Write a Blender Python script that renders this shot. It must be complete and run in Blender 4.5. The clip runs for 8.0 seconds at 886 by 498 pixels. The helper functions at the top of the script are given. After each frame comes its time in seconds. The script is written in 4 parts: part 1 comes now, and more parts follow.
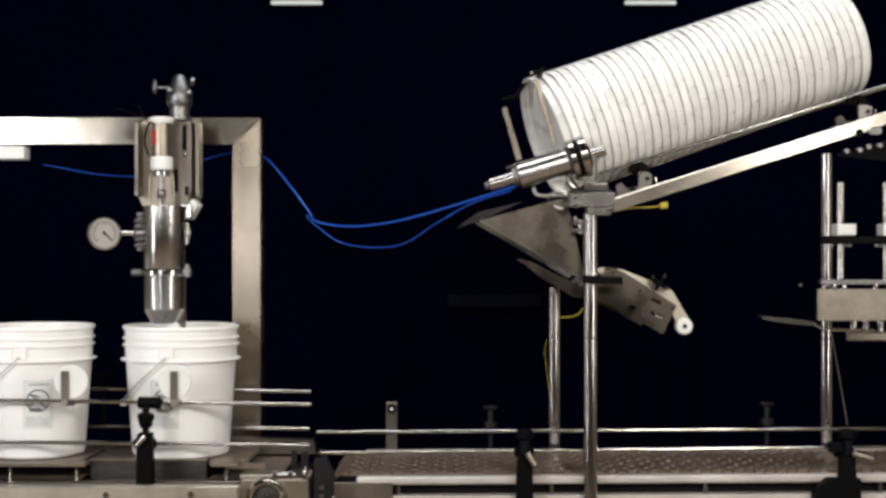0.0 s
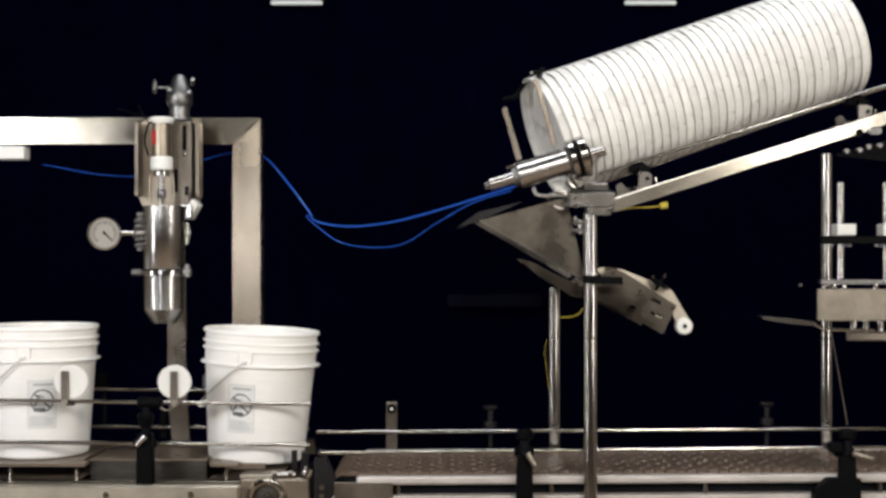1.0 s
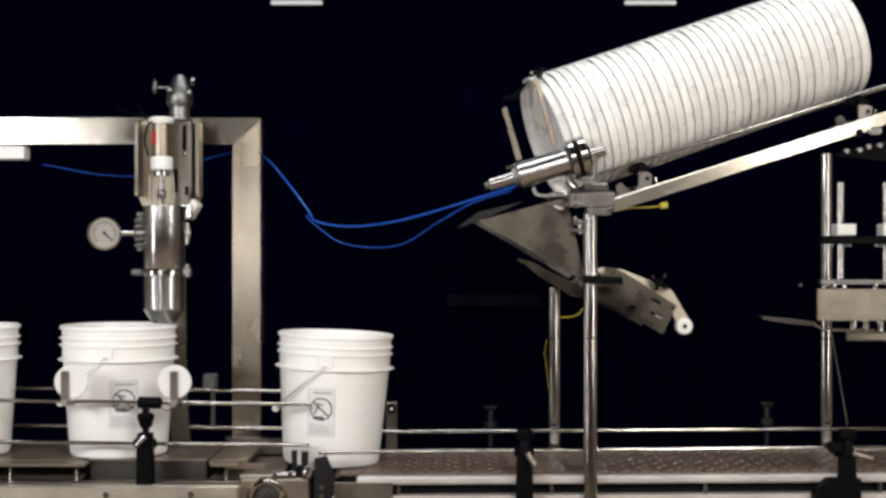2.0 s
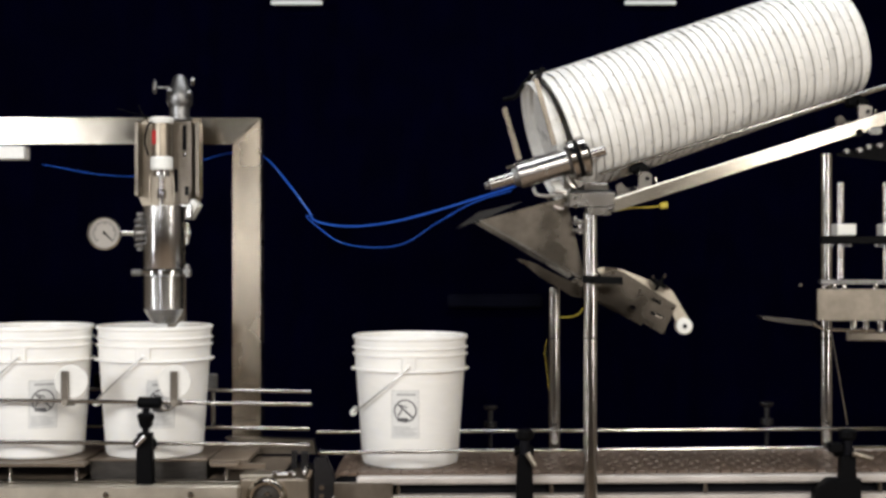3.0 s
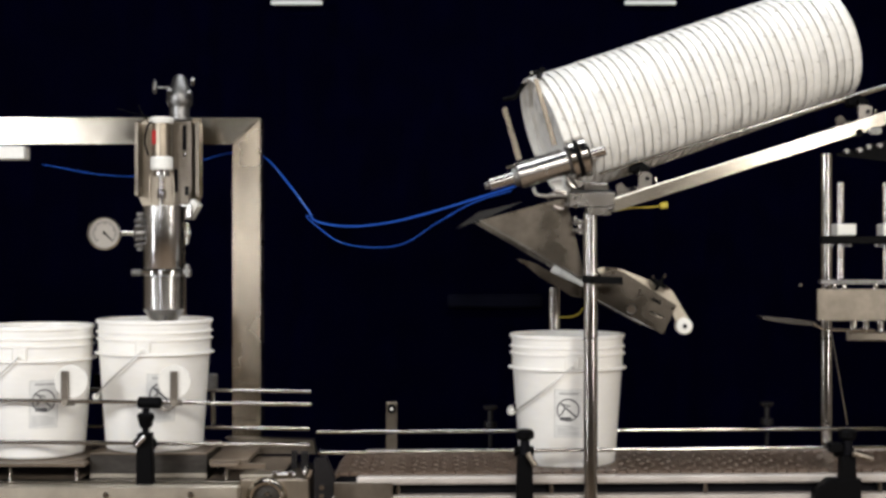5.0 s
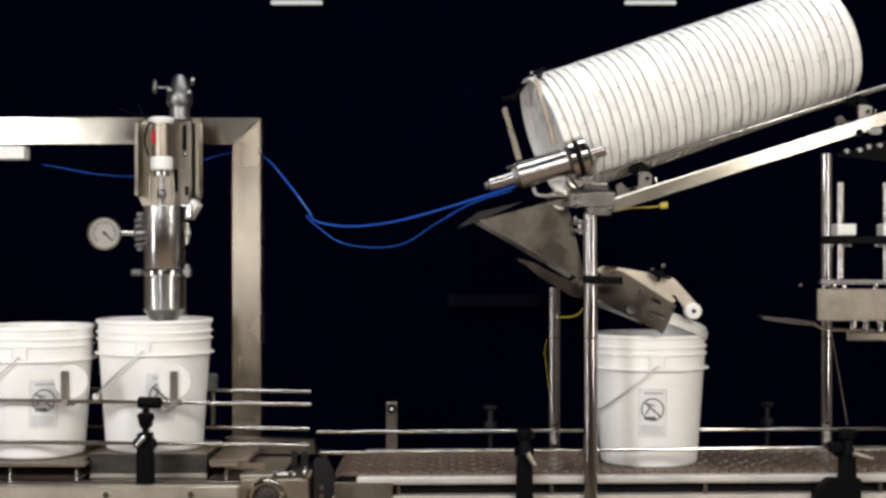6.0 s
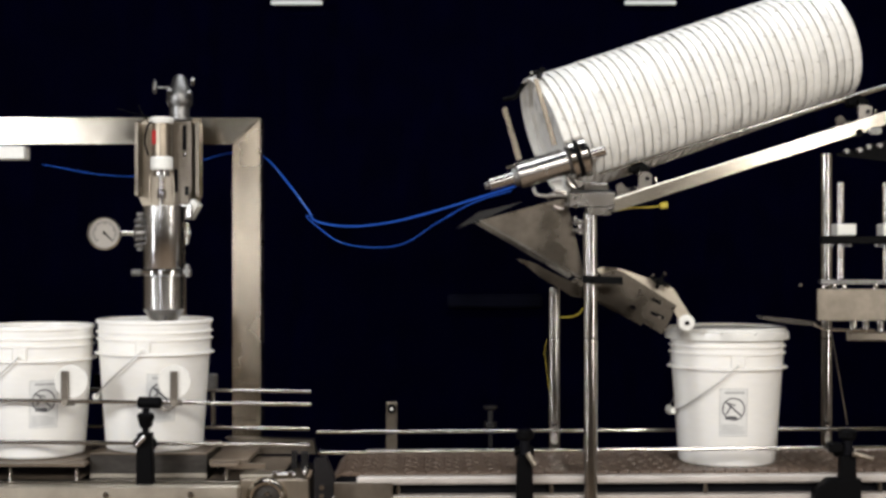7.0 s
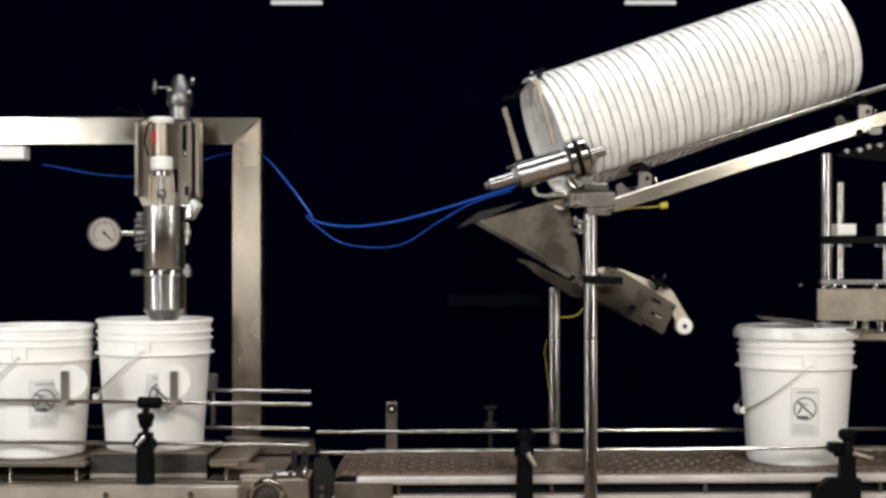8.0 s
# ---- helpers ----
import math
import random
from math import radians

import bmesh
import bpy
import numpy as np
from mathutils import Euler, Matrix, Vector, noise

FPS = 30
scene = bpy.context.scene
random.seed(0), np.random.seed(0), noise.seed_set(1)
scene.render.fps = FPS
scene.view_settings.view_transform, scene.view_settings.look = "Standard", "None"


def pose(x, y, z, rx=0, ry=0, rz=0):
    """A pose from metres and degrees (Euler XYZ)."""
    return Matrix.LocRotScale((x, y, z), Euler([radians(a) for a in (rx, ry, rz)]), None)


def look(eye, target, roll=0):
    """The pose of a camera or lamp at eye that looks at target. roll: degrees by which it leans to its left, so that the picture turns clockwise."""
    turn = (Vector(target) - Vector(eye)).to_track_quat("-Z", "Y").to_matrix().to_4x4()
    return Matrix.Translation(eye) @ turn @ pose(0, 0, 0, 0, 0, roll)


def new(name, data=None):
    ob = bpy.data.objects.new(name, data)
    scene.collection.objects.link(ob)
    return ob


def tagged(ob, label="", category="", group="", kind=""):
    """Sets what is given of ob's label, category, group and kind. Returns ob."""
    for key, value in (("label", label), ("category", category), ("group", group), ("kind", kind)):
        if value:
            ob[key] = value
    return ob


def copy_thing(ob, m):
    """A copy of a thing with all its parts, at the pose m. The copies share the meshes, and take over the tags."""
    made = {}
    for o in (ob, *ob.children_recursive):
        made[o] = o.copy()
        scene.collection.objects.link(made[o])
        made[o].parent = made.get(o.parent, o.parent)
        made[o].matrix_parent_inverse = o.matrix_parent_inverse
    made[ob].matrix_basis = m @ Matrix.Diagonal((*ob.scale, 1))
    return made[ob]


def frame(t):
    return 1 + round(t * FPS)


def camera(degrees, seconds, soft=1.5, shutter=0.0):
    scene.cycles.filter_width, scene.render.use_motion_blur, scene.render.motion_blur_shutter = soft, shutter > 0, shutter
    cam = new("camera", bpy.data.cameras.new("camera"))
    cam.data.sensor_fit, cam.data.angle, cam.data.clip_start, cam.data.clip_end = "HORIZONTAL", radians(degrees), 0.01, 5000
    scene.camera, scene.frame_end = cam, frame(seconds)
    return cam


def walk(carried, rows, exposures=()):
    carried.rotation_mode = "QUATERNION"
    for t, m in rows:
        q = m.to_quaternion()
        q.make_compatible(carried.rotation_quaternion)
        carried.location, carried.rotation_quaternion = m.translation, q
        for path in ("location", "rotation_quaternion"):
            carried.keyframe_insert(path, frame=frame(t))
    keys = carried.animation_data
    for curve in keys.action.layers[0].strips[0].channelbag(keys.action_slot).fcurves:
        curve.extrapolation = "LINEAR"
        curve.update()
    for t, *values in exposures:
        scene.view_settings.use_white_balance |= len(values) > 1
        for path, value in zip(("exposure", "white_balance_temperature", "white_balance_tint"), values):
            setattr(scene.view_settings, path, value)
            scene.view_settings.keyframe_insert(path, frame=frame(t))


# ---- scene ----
cam = camera(35.0, 8.0, soft=3.0)
walk(cam, [(0.0, pose(0, -3.7, 1.45, 90, 0, 0)), (8.0, pose(0, -3.7, 1.45, 90, 0, 0))])

# ---- light: studio lights, panels and strips round the camera, two overhead, dark hall ----
world = bpy.data.worlds.new("dark_hall")
world.use_nodes = True
scene.world = world
world.node_tree.nodes["Background"].inputs[0].default_value = (0.35, 0.4, 1.0, 1)
world.node_tree.nodes["Background"].inputs[1].default_value = 0.0012
scene.view_settings.exposure = 0.0


def area_lamp(name, eye, target, width, height, watts, colour):
    data = bpy.data.lights.new(name, "AREA")
    data.shape, data.size, data.size_y, data.energy, data.color = "RECTANGLE", width, height, watts, colour
    ob = new(name, data)
    ob.matrix_world = look(eye, target)
    return ob


KEY = (0.965, 0.98, 1.0)
WARM = (1.0, 0.955, 0.895)
area_lamp("studio_light", (-2.95, -3.9, 2.38), (-0.2, 0, 1.3), 0.9, 0.8, 93, KEY)
area_lamp("studio_light", (1.35, -4.0, 2.75), (0.3, 0, 1.3), 0.8, 0.9, 82, WARM)
area_lamp("studio_panel", (-1.2, -4.0, 1.50), (-0.6, 0, 1.4), 0.40, 0.34, 4.5, KEY)
area_lamp("strip_light", (-3.1, -2.1, 1.32), (-0.4, 0, 1.3), 0.15, 1.8, 18, KEY)
area_lamp("strip_light", (2.84, -2.9, 1.65), (0.5, 0, 1.4), 0.22, 1.7, 26, WARM)
area_lamp("overhead_light", (0.2, -0.35, 3.4), (0.2, -0.1, 1.2), 2.8, 0.45, 34, (0.93, 0.96, 1.0))
area_lamp("overhead_light", (0.0, -5.0, 3.45), (0.0, -1.5, 1.0), 3.0, 0.5, 60, (1.0, 0.95, 0.88))


# ---- materials ----
def material(name, colour, rough=0.5, metal=0.0, grain=0.0, scale=(40, 40, 40), bump=0.0, bscale=None, stains=0.0,
             spec=0.5, rvar=0.0, island=0.0, sss=0.0, aniso=0.0):
    """A surface with fine grain, broad stains, and roughness that varies."""
    m = bpy.data.materials.new(name)
    m.use_nodes = True
    nt = m.node_tree
    b = nt.nodes["Principled BSDF"]
    b.inputs["Roughness"].default_value, b.inputs["Metallic"].default_value = rough, metal
    b.inputs["Specular IOR Level"].default_value = spec
    if aniso:
        b.inputs["Anisotropic"].default_value = aniso
    if sss:
        b.inputs["Subsurface Weight"].default_value = sss
        b.inputs["Subsurface Radius"].default_value = (0.02, 0.018, 0.014)
        b.inputs["Subsurface Scale"].default_value = 0.5
    co = nt.nodes.new("ShaderNodeTexCoord")
    mp = nt.nodes.new("ShaderNodeMapping")
    mp.inputs["Scale"].default_value = scale
    nt.links.new(co.outputs["Object"], mp.inputs[0])
    fine = nt.nodes.new("ShaderNodeTexNoise")
    fine.inputs["Scale"].default_value, fine.inputs["Detail"].default_value = 1.0, 6
    nt.links.new(mp.outputs[0], fine.inputs["Vector"])
    broad = nt.nodes.new("ShaderNodeTexNoise")
    broad.inputs["Scale"].default_value, broad.inputs["Detail"].default_value = 7.0, 4
    nt.links.new(co.outputs["Object"], broad.inputs["Vector"])

    def spread(src, low, high):
        r = nt.nodes.new("ShaderNodeMapRange")
        r.inputs["From Min"].default_value, r.inputs["From Max"].default_value = 0.3, 0.7
        r.inputs["To Min"].default_value, r.inputs["To Max"].default_value = low, high
        nt.links.new(src, r.inputs["Value"])
        return r.outputs[0]

    def times(a, bb):
        n = nt.nodes.new("ShaderNodeMath")
        n.operation = "MULTIPLY"
        nt.links.new(a, n.inputs[0]), nt.links.new(bb, n.inputs[1])
        return n.outputs[0]

    value = times(spread(fine.outputs[0], 1 - grain, 1 + grain * 0.3), spread(broad.outputs[0], 1 - stains, 1 + stains * 0.2))
    if island:
        info = nt.nodes.new("ShaderNodeObjectInfo")
        r = nt.nodes.new("ShaderNodeMapRange")
        r.inputs["To Min"].default_value, r.inputs["To Max"].default_value = 1 - island, 1 + island * 0.3
        nt.links.new(info.outputs["Random"], r.inputs["Value"])
        value = times(value, r.outputs[0])
    mix = nt.nodes.new("ShaderNodeVectorMath")
    mix.operation = "SCALE"
    mix.inputs[0].default_value = colour
    nt.links.new(value, mix.inputs["Scale"])
    nt.links.new(mix.outputs[0], b.inputs["Base Color"])
    if rvar:
        nt.links.new(spread(broad.outputs[0], max(0.02, rough - rvar), rough + rvar), b.inputs["Roughness"])
    if bump:
        bp = nt.nodes.new("ShaderNodeBump")
        bp.inputs["Strength"].default_value, bp.inputs["Distance"].default_value = bump, 0.002
        nt.links.new(fine.outputs[0], bp.inputs["Height"])
        nt.links.new(bp.outputs[0], b.inputs["Normal"])
    return m


def glow(name, colour, strength):
    m = bpy.data.materials.new(name)
    m.use_nodes = True
    b = m.node_tree.nodes["Principled BSDF"]
    b.inputs["Base Color"].default_value = (0.8, 0.8, 0.8, 1)
    b.inputs["Emission Color"].default_value = (*colour, 1)
    b.inputs["Emission Strength"].default_value = strength
    return m


STEEL_H = material("brushed_steel_long", (0.44, 0.40, 0.34), 0.18, 1, 0.10, (3, 300, 300), 0.10, stains=0.12, rvar=0.06)
STEEL_V = material("brushed_steel_upright", (0.49, 0.42, 0.33), 0.25, 1, 0.10, (300, 300, 3), 0.10, stains=0.12, rvar=0.06)
SHEET = material("matt_sheet_steel", (0.23, 0.20, 0.165), 0.33, 1, 0.12, (60, 60, 60), 0.05, stains=0.22, rvar=0.08)
POLISHED = material("polished_steel", (0.50, 0.475, 0.445), 0.14, 1, 0.08, (200, 200, 6), 0.012, stains=0.08, rvar=0.015)
NOZZLE = material("brushed_nozzle_steel", (0.56, 0.545, 0.53), 0.23, 1, 0.22, (320, 320, 3), 0.10, stains=0.10, rvar=0.06)
TAN_STEEL = material("satin_steel", (0.48, 0.43, 0.355), 0.44, 1, 0.10, (40, 40, 40), 0.05, stains=0.15, rvar=0.05)
STRIP = material("pale_wear_strip", (0.52, 0.475, 0.44), 0.35, 0, 0.15, (5, 80, 80), 0.04, stains=0.25)
CHROME = material("bright_chrome", (0.62, 0.61, 0.595), 0.12, 1, 0.05, (50, 50, 50), 0.02, stains=0.08, rvar=0.04)
CAST = material("cast_alloy", (0.26, 0.255, 0.25), 0.42, 1, 0.25, (120, 120, 120), 0.3, stains=0.25)
DULL = material("dull_steel", (0.29, 0.255, 0.21), 0.42, 1, 0.2, (40, 40, 40), 0.08, stains=0.3, rvar=0.08)
PLATE = material("satin_plate_steel", (0.31, 0.265, 0.21), 0.40, 1, 0.12, (200, 200, 4), 0.06, stains=0.2, rvar=0.06)
PAIL = material("white_polythene", (0.86, 0.84, 0.805), 0.38, 0, 0.03, (25, 25, 120), 0.02, stains=0.05, rvar=0.06, sss=0.15)
LID = material("lid_polythene", (0.84, 0.825, 0.785), 0.30, 0, 0.10, (45, 45, 45), 0.03, stains=0.14, rvar=0.06, island=0.10, sss=0.1)
NOTCH_SHADE = material("notch_shade", (0.33, 0.31, 0.28), 0.5, 0, 0.1, (60, 60, 60), 0.0, stains=0.2)
NYLON = material("white_nylon", (0.78, 0.77, 0.73), 0.45, 0, 0.05, (80, 80, 80), 0.02, stains=0.08)
BLACK = material("black_plastic", (0.0025, 0.0025, 0.003), 0.5, 0, 0.2, (90, 90, 90), 0.1, stains=0.3, spec=0.05)
# Also the stand-in for shade on the rear frame, deck and belt gap.
DARK = material("dark_steel_and_shade", (0.005, 0.005, 0.007), 0.55, 0, 0.2, (60, 60, 60), 0.08, stains=0.3, spec=0.06)
HOPPER = material("mottled_sheet_steel", (0.150, 0.130, 0.108), 0.29, 1, 0.18, (45, 45, 45), 0.06, stains=0.35, rvar=0.10)
PLATFORM = material("worn_grey_steel", (0.085, 0.077, 0.070), 0.40, 1, 0.3, (30, 30, 90), 0.10, stains=0.35, rvar=0.10)
BLOCK = material("machined_steel", (0.185, 0.172, 0.158), 0.27, 1, 0.12, (8, 200, 200), 0.05, stains=0.25, rvar=0.08)
GUNMETAL = material("near_black_steel", (0.012, 0.011, 0.012), 0.34, 0.0, 0.3, (90, 90, 90), 0.1, stains=0.4, spec=0.30)
MATT = material("matt_reflector", (0.74, 0.725, 0.69), 0.85, 0, 0.05, (80, 80, 80), 0.02, stains=0.06, spec=0.1)
DECK = material("brown_stained_deck", (0.20, 0.155, 0.115), 0.36, 0.25, 0.25, (12, 60, 60), 0.05, stains=0.35, rvar=0.1)
BLUE = material("blue_air_hose", (0.016, 0.085, 0.46), 0.24, 0, 0.08, (60, 60, 60), 0.0, stains=0.1)
YELLOW = material("yellow_cable", (0.50, 0.40, 0.05), 0.4, 0, 0.1, (60, 60, 60), 0.0, stains=0.1)
WIRE = material("galvanised_wire", (0.60, 0.59, 0.57), 0.4, 1, 0.1, (90, 90, 90), 0.05, stains=0.1)
BELT = material("brown_chain_belt", (0.165, 0.112, 0.080), 0.40, 0, 0.5, (9, 130, 30), 0.15, stains=0.25, island=0.14)
PAPER = material("label_paper", (0.74, 0.735, 0.72), 0.55, 0, 0.06, (80, 80, 80), 0.0, stains=0.05)
INK = material("label_ink", (0.09, 0.09, 0.095), 0.6, 0, 0.2, (200, 200, 200), 0.0, stains=0.1)
GREYINK = material("pale_label_ink", (0.42, 0.42, 0.42), 0.6, 0, 0.2, (200, 200, 200), 0.0, stains=0.1)
RED = material("red_band", (0.50, 0.03, 0.03), 0.4, 0, 0.1, (60, 60, 60), 0.0, stains=0.1)
DIAL = material("gauge_dial", (0.34, 0.31, 0.275), 0.6, 0, 0.06, (80, 80, 80), 0.0, stains=0.08)
WALL = material("black_drape", (0.0002, 0.0002, 0.0068), 0.95, 0, 0.3, (20, 20, 3), 0.1, stains=0.3, spec=0.02)
FLOOR = material("brown_floor", (0.29, 0.21, 0.145), 0.6, 0, 0.2, (8, 8, 8), 0.1, stains=0.3)
PLASTER = material("unseen_wall_plaster", (0.42, 0.36, 0.29), 0.8, 0, 0.06, (6, 6, 6), 0.1, stains=0.2)
TUBE = glow("lamp_tube", (0.85, 1.0, 0.92), 0.15)
GREY_BAND = material("faint_grey_band", (0.006, 0.0065, 0.014), 0.8, 0, 0.2, (8, 8, 8), 0.0, stains=0.5, spec=0.02)


# ---- mesh tools ----
def box(bm, x0, x1, y0, y1, z0, z1, bevel=0.0):
    g = bmesh.ops.create_cube(bm, size=1.0, matrix=Matrix.LocRotScale(
        ((x0 + x1) / 2, (y0 + y1) / 2, (z0 + z1) / 2), None, (abs(x1 - x0), abs(y1 - y0), abs(z1 - z0))))
    if bevel:
        edges = list({e for v in g["verts"] for e in v.link_edges})
        bmesh.ops.bevel(bm, geom=edges, offset=bevel, segments=1, affect="EDGES", profile=0.5)
    return bm


def rod(bm, a, b, r, r2=None, seg=20, bevel=0.0):
    a, b = Vector(a), Vector(b)
    m = Matrix.Translation((a + b) / 2) @ (b - a).to_track_quat("Z", "Y").to_matrix().to_4x4()
    g = bmesh.ops.create_cone(bm, cap_ends=True, segments=seg, radius1=r, radius2=r if r2 is None else r2, depth=(b - a).length, matrix=m)
    if bevel:
        rims = [e for e in {e for v in g["verts"] for e in v.link_edges} if any(len(f.verts) > 4 for f in e.link_faces)]
        bmesh.ops.bevel(bm, geom=rims, offset=bevel, segments=1, affect="EDGES", profile=0.5)
    return bm


def lathe(bm, profile, m=Matrix(), seg=48):
    """Turn (radius, height) pairs round the local z axis."""
    rings = []
    for r, h in profile:
        if r < 1e-6:
            rings.append([bm.verts.new(m @ Vector((0, 0, h)))])
        else:
            rings.append([bm.verts.new(m @ Vector((r * math.cos(2 * math.pi * i / seg), r * math.sin(2 * math.pi * i / seg), h))) for i in range(seg)])
    for p, q in zip(rings, rings[1:]):
        for i in range(seg):
            j = (i + 1) % seg
            if len(p) == 1 and len(q) == 1:
                continue
            if len(p) == 1:
                bm.faces.new((p[0], q[j], q[i]))
            elif len(q) == 1:
                bm.faces.new((p[i], p[j], q[0]))
            else:
                bm.faces.new((p[i], p[j], q[j], q[i]))
    return bm


def prism(bm, outline, y0, y1, bevel=0.0):
    """A plate with an outline of (x, z) pairs between two depths."""
    low = [bm.verts.new((x, y0, z)) for x, z in outline]
    face = bm.faces.new(low)
    ext = bmesh.ops.extrude_face_region(bm, geom=[face])
    top = [v for v in ext["geom"] if isinstance(v, bmesh.types.BMVert)]
    bmesh.ops.translate(bm, verts=top, vec=(0, y1 - y0, 0))
    if bevel:
        bmesh.ops.bevel(bm, geom=list({e for v in low + top for e in v.link_edges}), offset=bevel, segments=1, affect="EDGES", profile=0.5)
    return bm


def hose(bm, points, r, seg=10, smooth=8):
    """A round tube through points, by a smooth curve."""
    pts = [Vector(p) for p in points]
    if smooth > 1:
        full = [pts[0] * 2 - pts[1]] + pts + [pts[-1] * 2 - pts[-2]]
        pts = []
        for a, b, c, d in zip(full, full[1:], full[2:], full[3:]):
            for k in range(smooth):
                t = k / smooth
                pts.append(0.5 * (2 * b + (c - a) * t + (2 * a - 5 * b + 4 * c - d) * t * t + (3 * b - a - 3 * c + d) * t ** 3))
        pts.append(full[-2])
    rings = []
    for i, p in enumerate(pts):
        way = (pts[min(i + 1, len(pts) - 1)] - pts[max(i - 1, 0)]).normalized()
        side = way.cross(Vector((0.13, 0.97, 0.21))).normalized()
        up = side.cross(way)
        rings.append([bm.verts.new(p + r * (side * math.cos(2 * math.pi * k / seg) + up * math.sin(2 * math.pi * k / seg))) for k in range(seg)])
    for p, q in zip(rings, rings[1:]):
        for k in range(seg):
            j = (k + 1) % seg
            bm.faces.new((p[k], p[j], q[j], q[k]))
    bm.faces.new(rings[0][::-1]), bm.faces.new(rings[-1])
    return bm


def across(u, y):
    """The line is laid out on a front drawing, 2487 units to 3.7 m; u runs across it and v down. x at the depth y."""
    return (u - 784) * (3.7 + y) / 2487


def height(v, y):
    """z of the drawing's v at the depth y."""
    return 1.45 + (441 - v) * (3.7 + y) / 2487


def new_bm():
    return bmesh.new()


def thing(name, label, category, base=(0, 0, 0), group="", kind=""):
    ob = new(name)
    ob.empty_display_size = 0.05
    ob.location = base
    return tagged(ob, label, category, group, kind)


def part(name, bm, mat, parent, label=""):
    """Link a mesh, given in the place's own coordinates, under a thing or part."""
    base, p = Vector((0, 0, 0)), parent
    while p:
        base, p = base + p.location, p.parent
    bmesh.ops.translate(bm, verts=bm.verts, vec=-base)
    bmesh.ops.recalc_face_normals(bm, faces=bm.faces)
    me = bpy.data.meshes.new(name)
    bm.to_mesh(me)
    bm.free()
    me.materials.append(mat)
    me.polygons.foreach_set("use_smooth", [True] * len(me.polygons))
    me.set_sharp_from_angle(angle=radians(32))
    ob = new(name, me)
    ob.parent = parent
    return tagged(ob, label)


def single(name, bm, mat, label, category, base=(0, 0, 0), group="", kind=""):
    return tagged(part(name, bm, mat, None, label), category=category, group=group, kind=kind)


# ---- the hall ----
single("floor", box(new_bm(), -5, 5, -7, 3, -0.1, 0), FLOOR, "brown concrete hall floor", "floor", kind="structure")
bm = box(new_bm(), -5, 5, 2.3, 2.45, 0, 3.6)
single("wall_north", bm, WALL, "black draped back wall", "wall", kind="structure")
# Three unseen walls, added to put a warm tone in the steel's reflections.
single("wall_south", box(new_bm(), -5, 5, -7.15, -7, 0, 3.6), PLASTER, "unseen plain warm grey wall, added for reflections", "wall", kind="structure")
single("wall_west", box(new_bm(), -5.15, -5, -7, 2.45, 0, 3.6), PLASTER, "unseen plain warm grey wall, added for reflections", "wall", kind="structure")
single("wall_east", box(new_bm(), 5, 5.15, -7, 2.45, 0, 3.6), PLASTER, "unseen plain warm grey wall, added for reflections", "wall", kind="structure")
# Thin box that puts a faint grey band in front of the wall.
bm = box(new_bm(), 0.019, 0.4223, 2.24, 2.3, 1.2009, 1.2578, 0.01)
single("wall_bar", bm, GREY_BAND, "faint grey band on the black wall", "bar")
single("ceiling", box(new_bm(), -5.15, 5.15, -7.15, 2.45, 3.6, 3.7), WALL, "black hall ceiling", "ceiling", kind="structure")


def tube_lamp(x):
    t = thing("tube_lamp", "short glowing fluorescent lamp on the black wall", "lamp", (x, 2.25, 2.5294), "lamps on the wall")
    part("housing", box(new_bm(), x - 0.13, x + 0.13, 2.2, 2.30, 2.5104, 2.5484, 0.006), DARK, t)
    part("tube", rod(new_bm(), (x - 0.108, 2.18, 2.4808), (x + 0.108, 2.18, 2.4808), 0.010, bevel=0.004), TUBE, t)


for lamp_x in (-0.6124, 0.8677):
    tube_lamp(lamp_x)
bm = rod(new_bm(), (1.525, 2.285, 1.2960), (1.525, 2.30, 1.2960), 0.007, seg=12, bevel=0.002)
single("wall_hook", bm, DULL, "small bright screw hook on the black wall", "hook")


# ---- pails ----
PAIL_H = 0.337


def pail_radius(z):
    return 0.126 + (z - 0.012) * 0.0165 / 0.233


def wrapped(bm, quads, angle, lift):
    """Lay (u, v) outlines on the side of the pail; u is the arc length, v the height."""
    for outline in quads:
        verts = []
        for u, v in outline:
            r = pail_radius(v) + lift
            a = radians(angle - 90) + u / r
            verts.append(bm.verts.new((r * math.cos(a), r * math.sin(a), v)))
        bm.faces.new(verts)
    return bm


def strips(u0, u1, v0, v1, n=8):
    return [[(u0 + (u1 - u0) * i / n, v0), (u0 + (u1 - u0) * (i + 1) / n, v0), (u0 + (u1 - u0) * (i + 1) / n, v1), (u0 + (u1 - u0) * i / n, v1)] for i in range(n)]


def ring_quads(cu, cv, r0, r1, n=28):
    out = []
    for i in range(n):
        a, b = 2 * math.pi * i / n, 2 * math.pi * (i + 1) / n
        out.append([(cu + r * math.cos(w), cv + r * math.sin(w)) for r, w in ((r0, a), (r1, a), (r1, b), (r0, b))])
    return out


def slant(cu, cv, length, width, turn, n=6):
    out, c, s = [], math.cos(turn), math.sin(turn)
    for i in range(n):
        a, b = -length / 2 + length * i / n, -length / 2 + length * (i + 1) / n
        out.append([(cu + p * c - q * s, cv + p * s + q * c) for p, q in ((a, -width / 2), (b, -width / 2), (b, width / 2), (a, width / 2))])
    return out


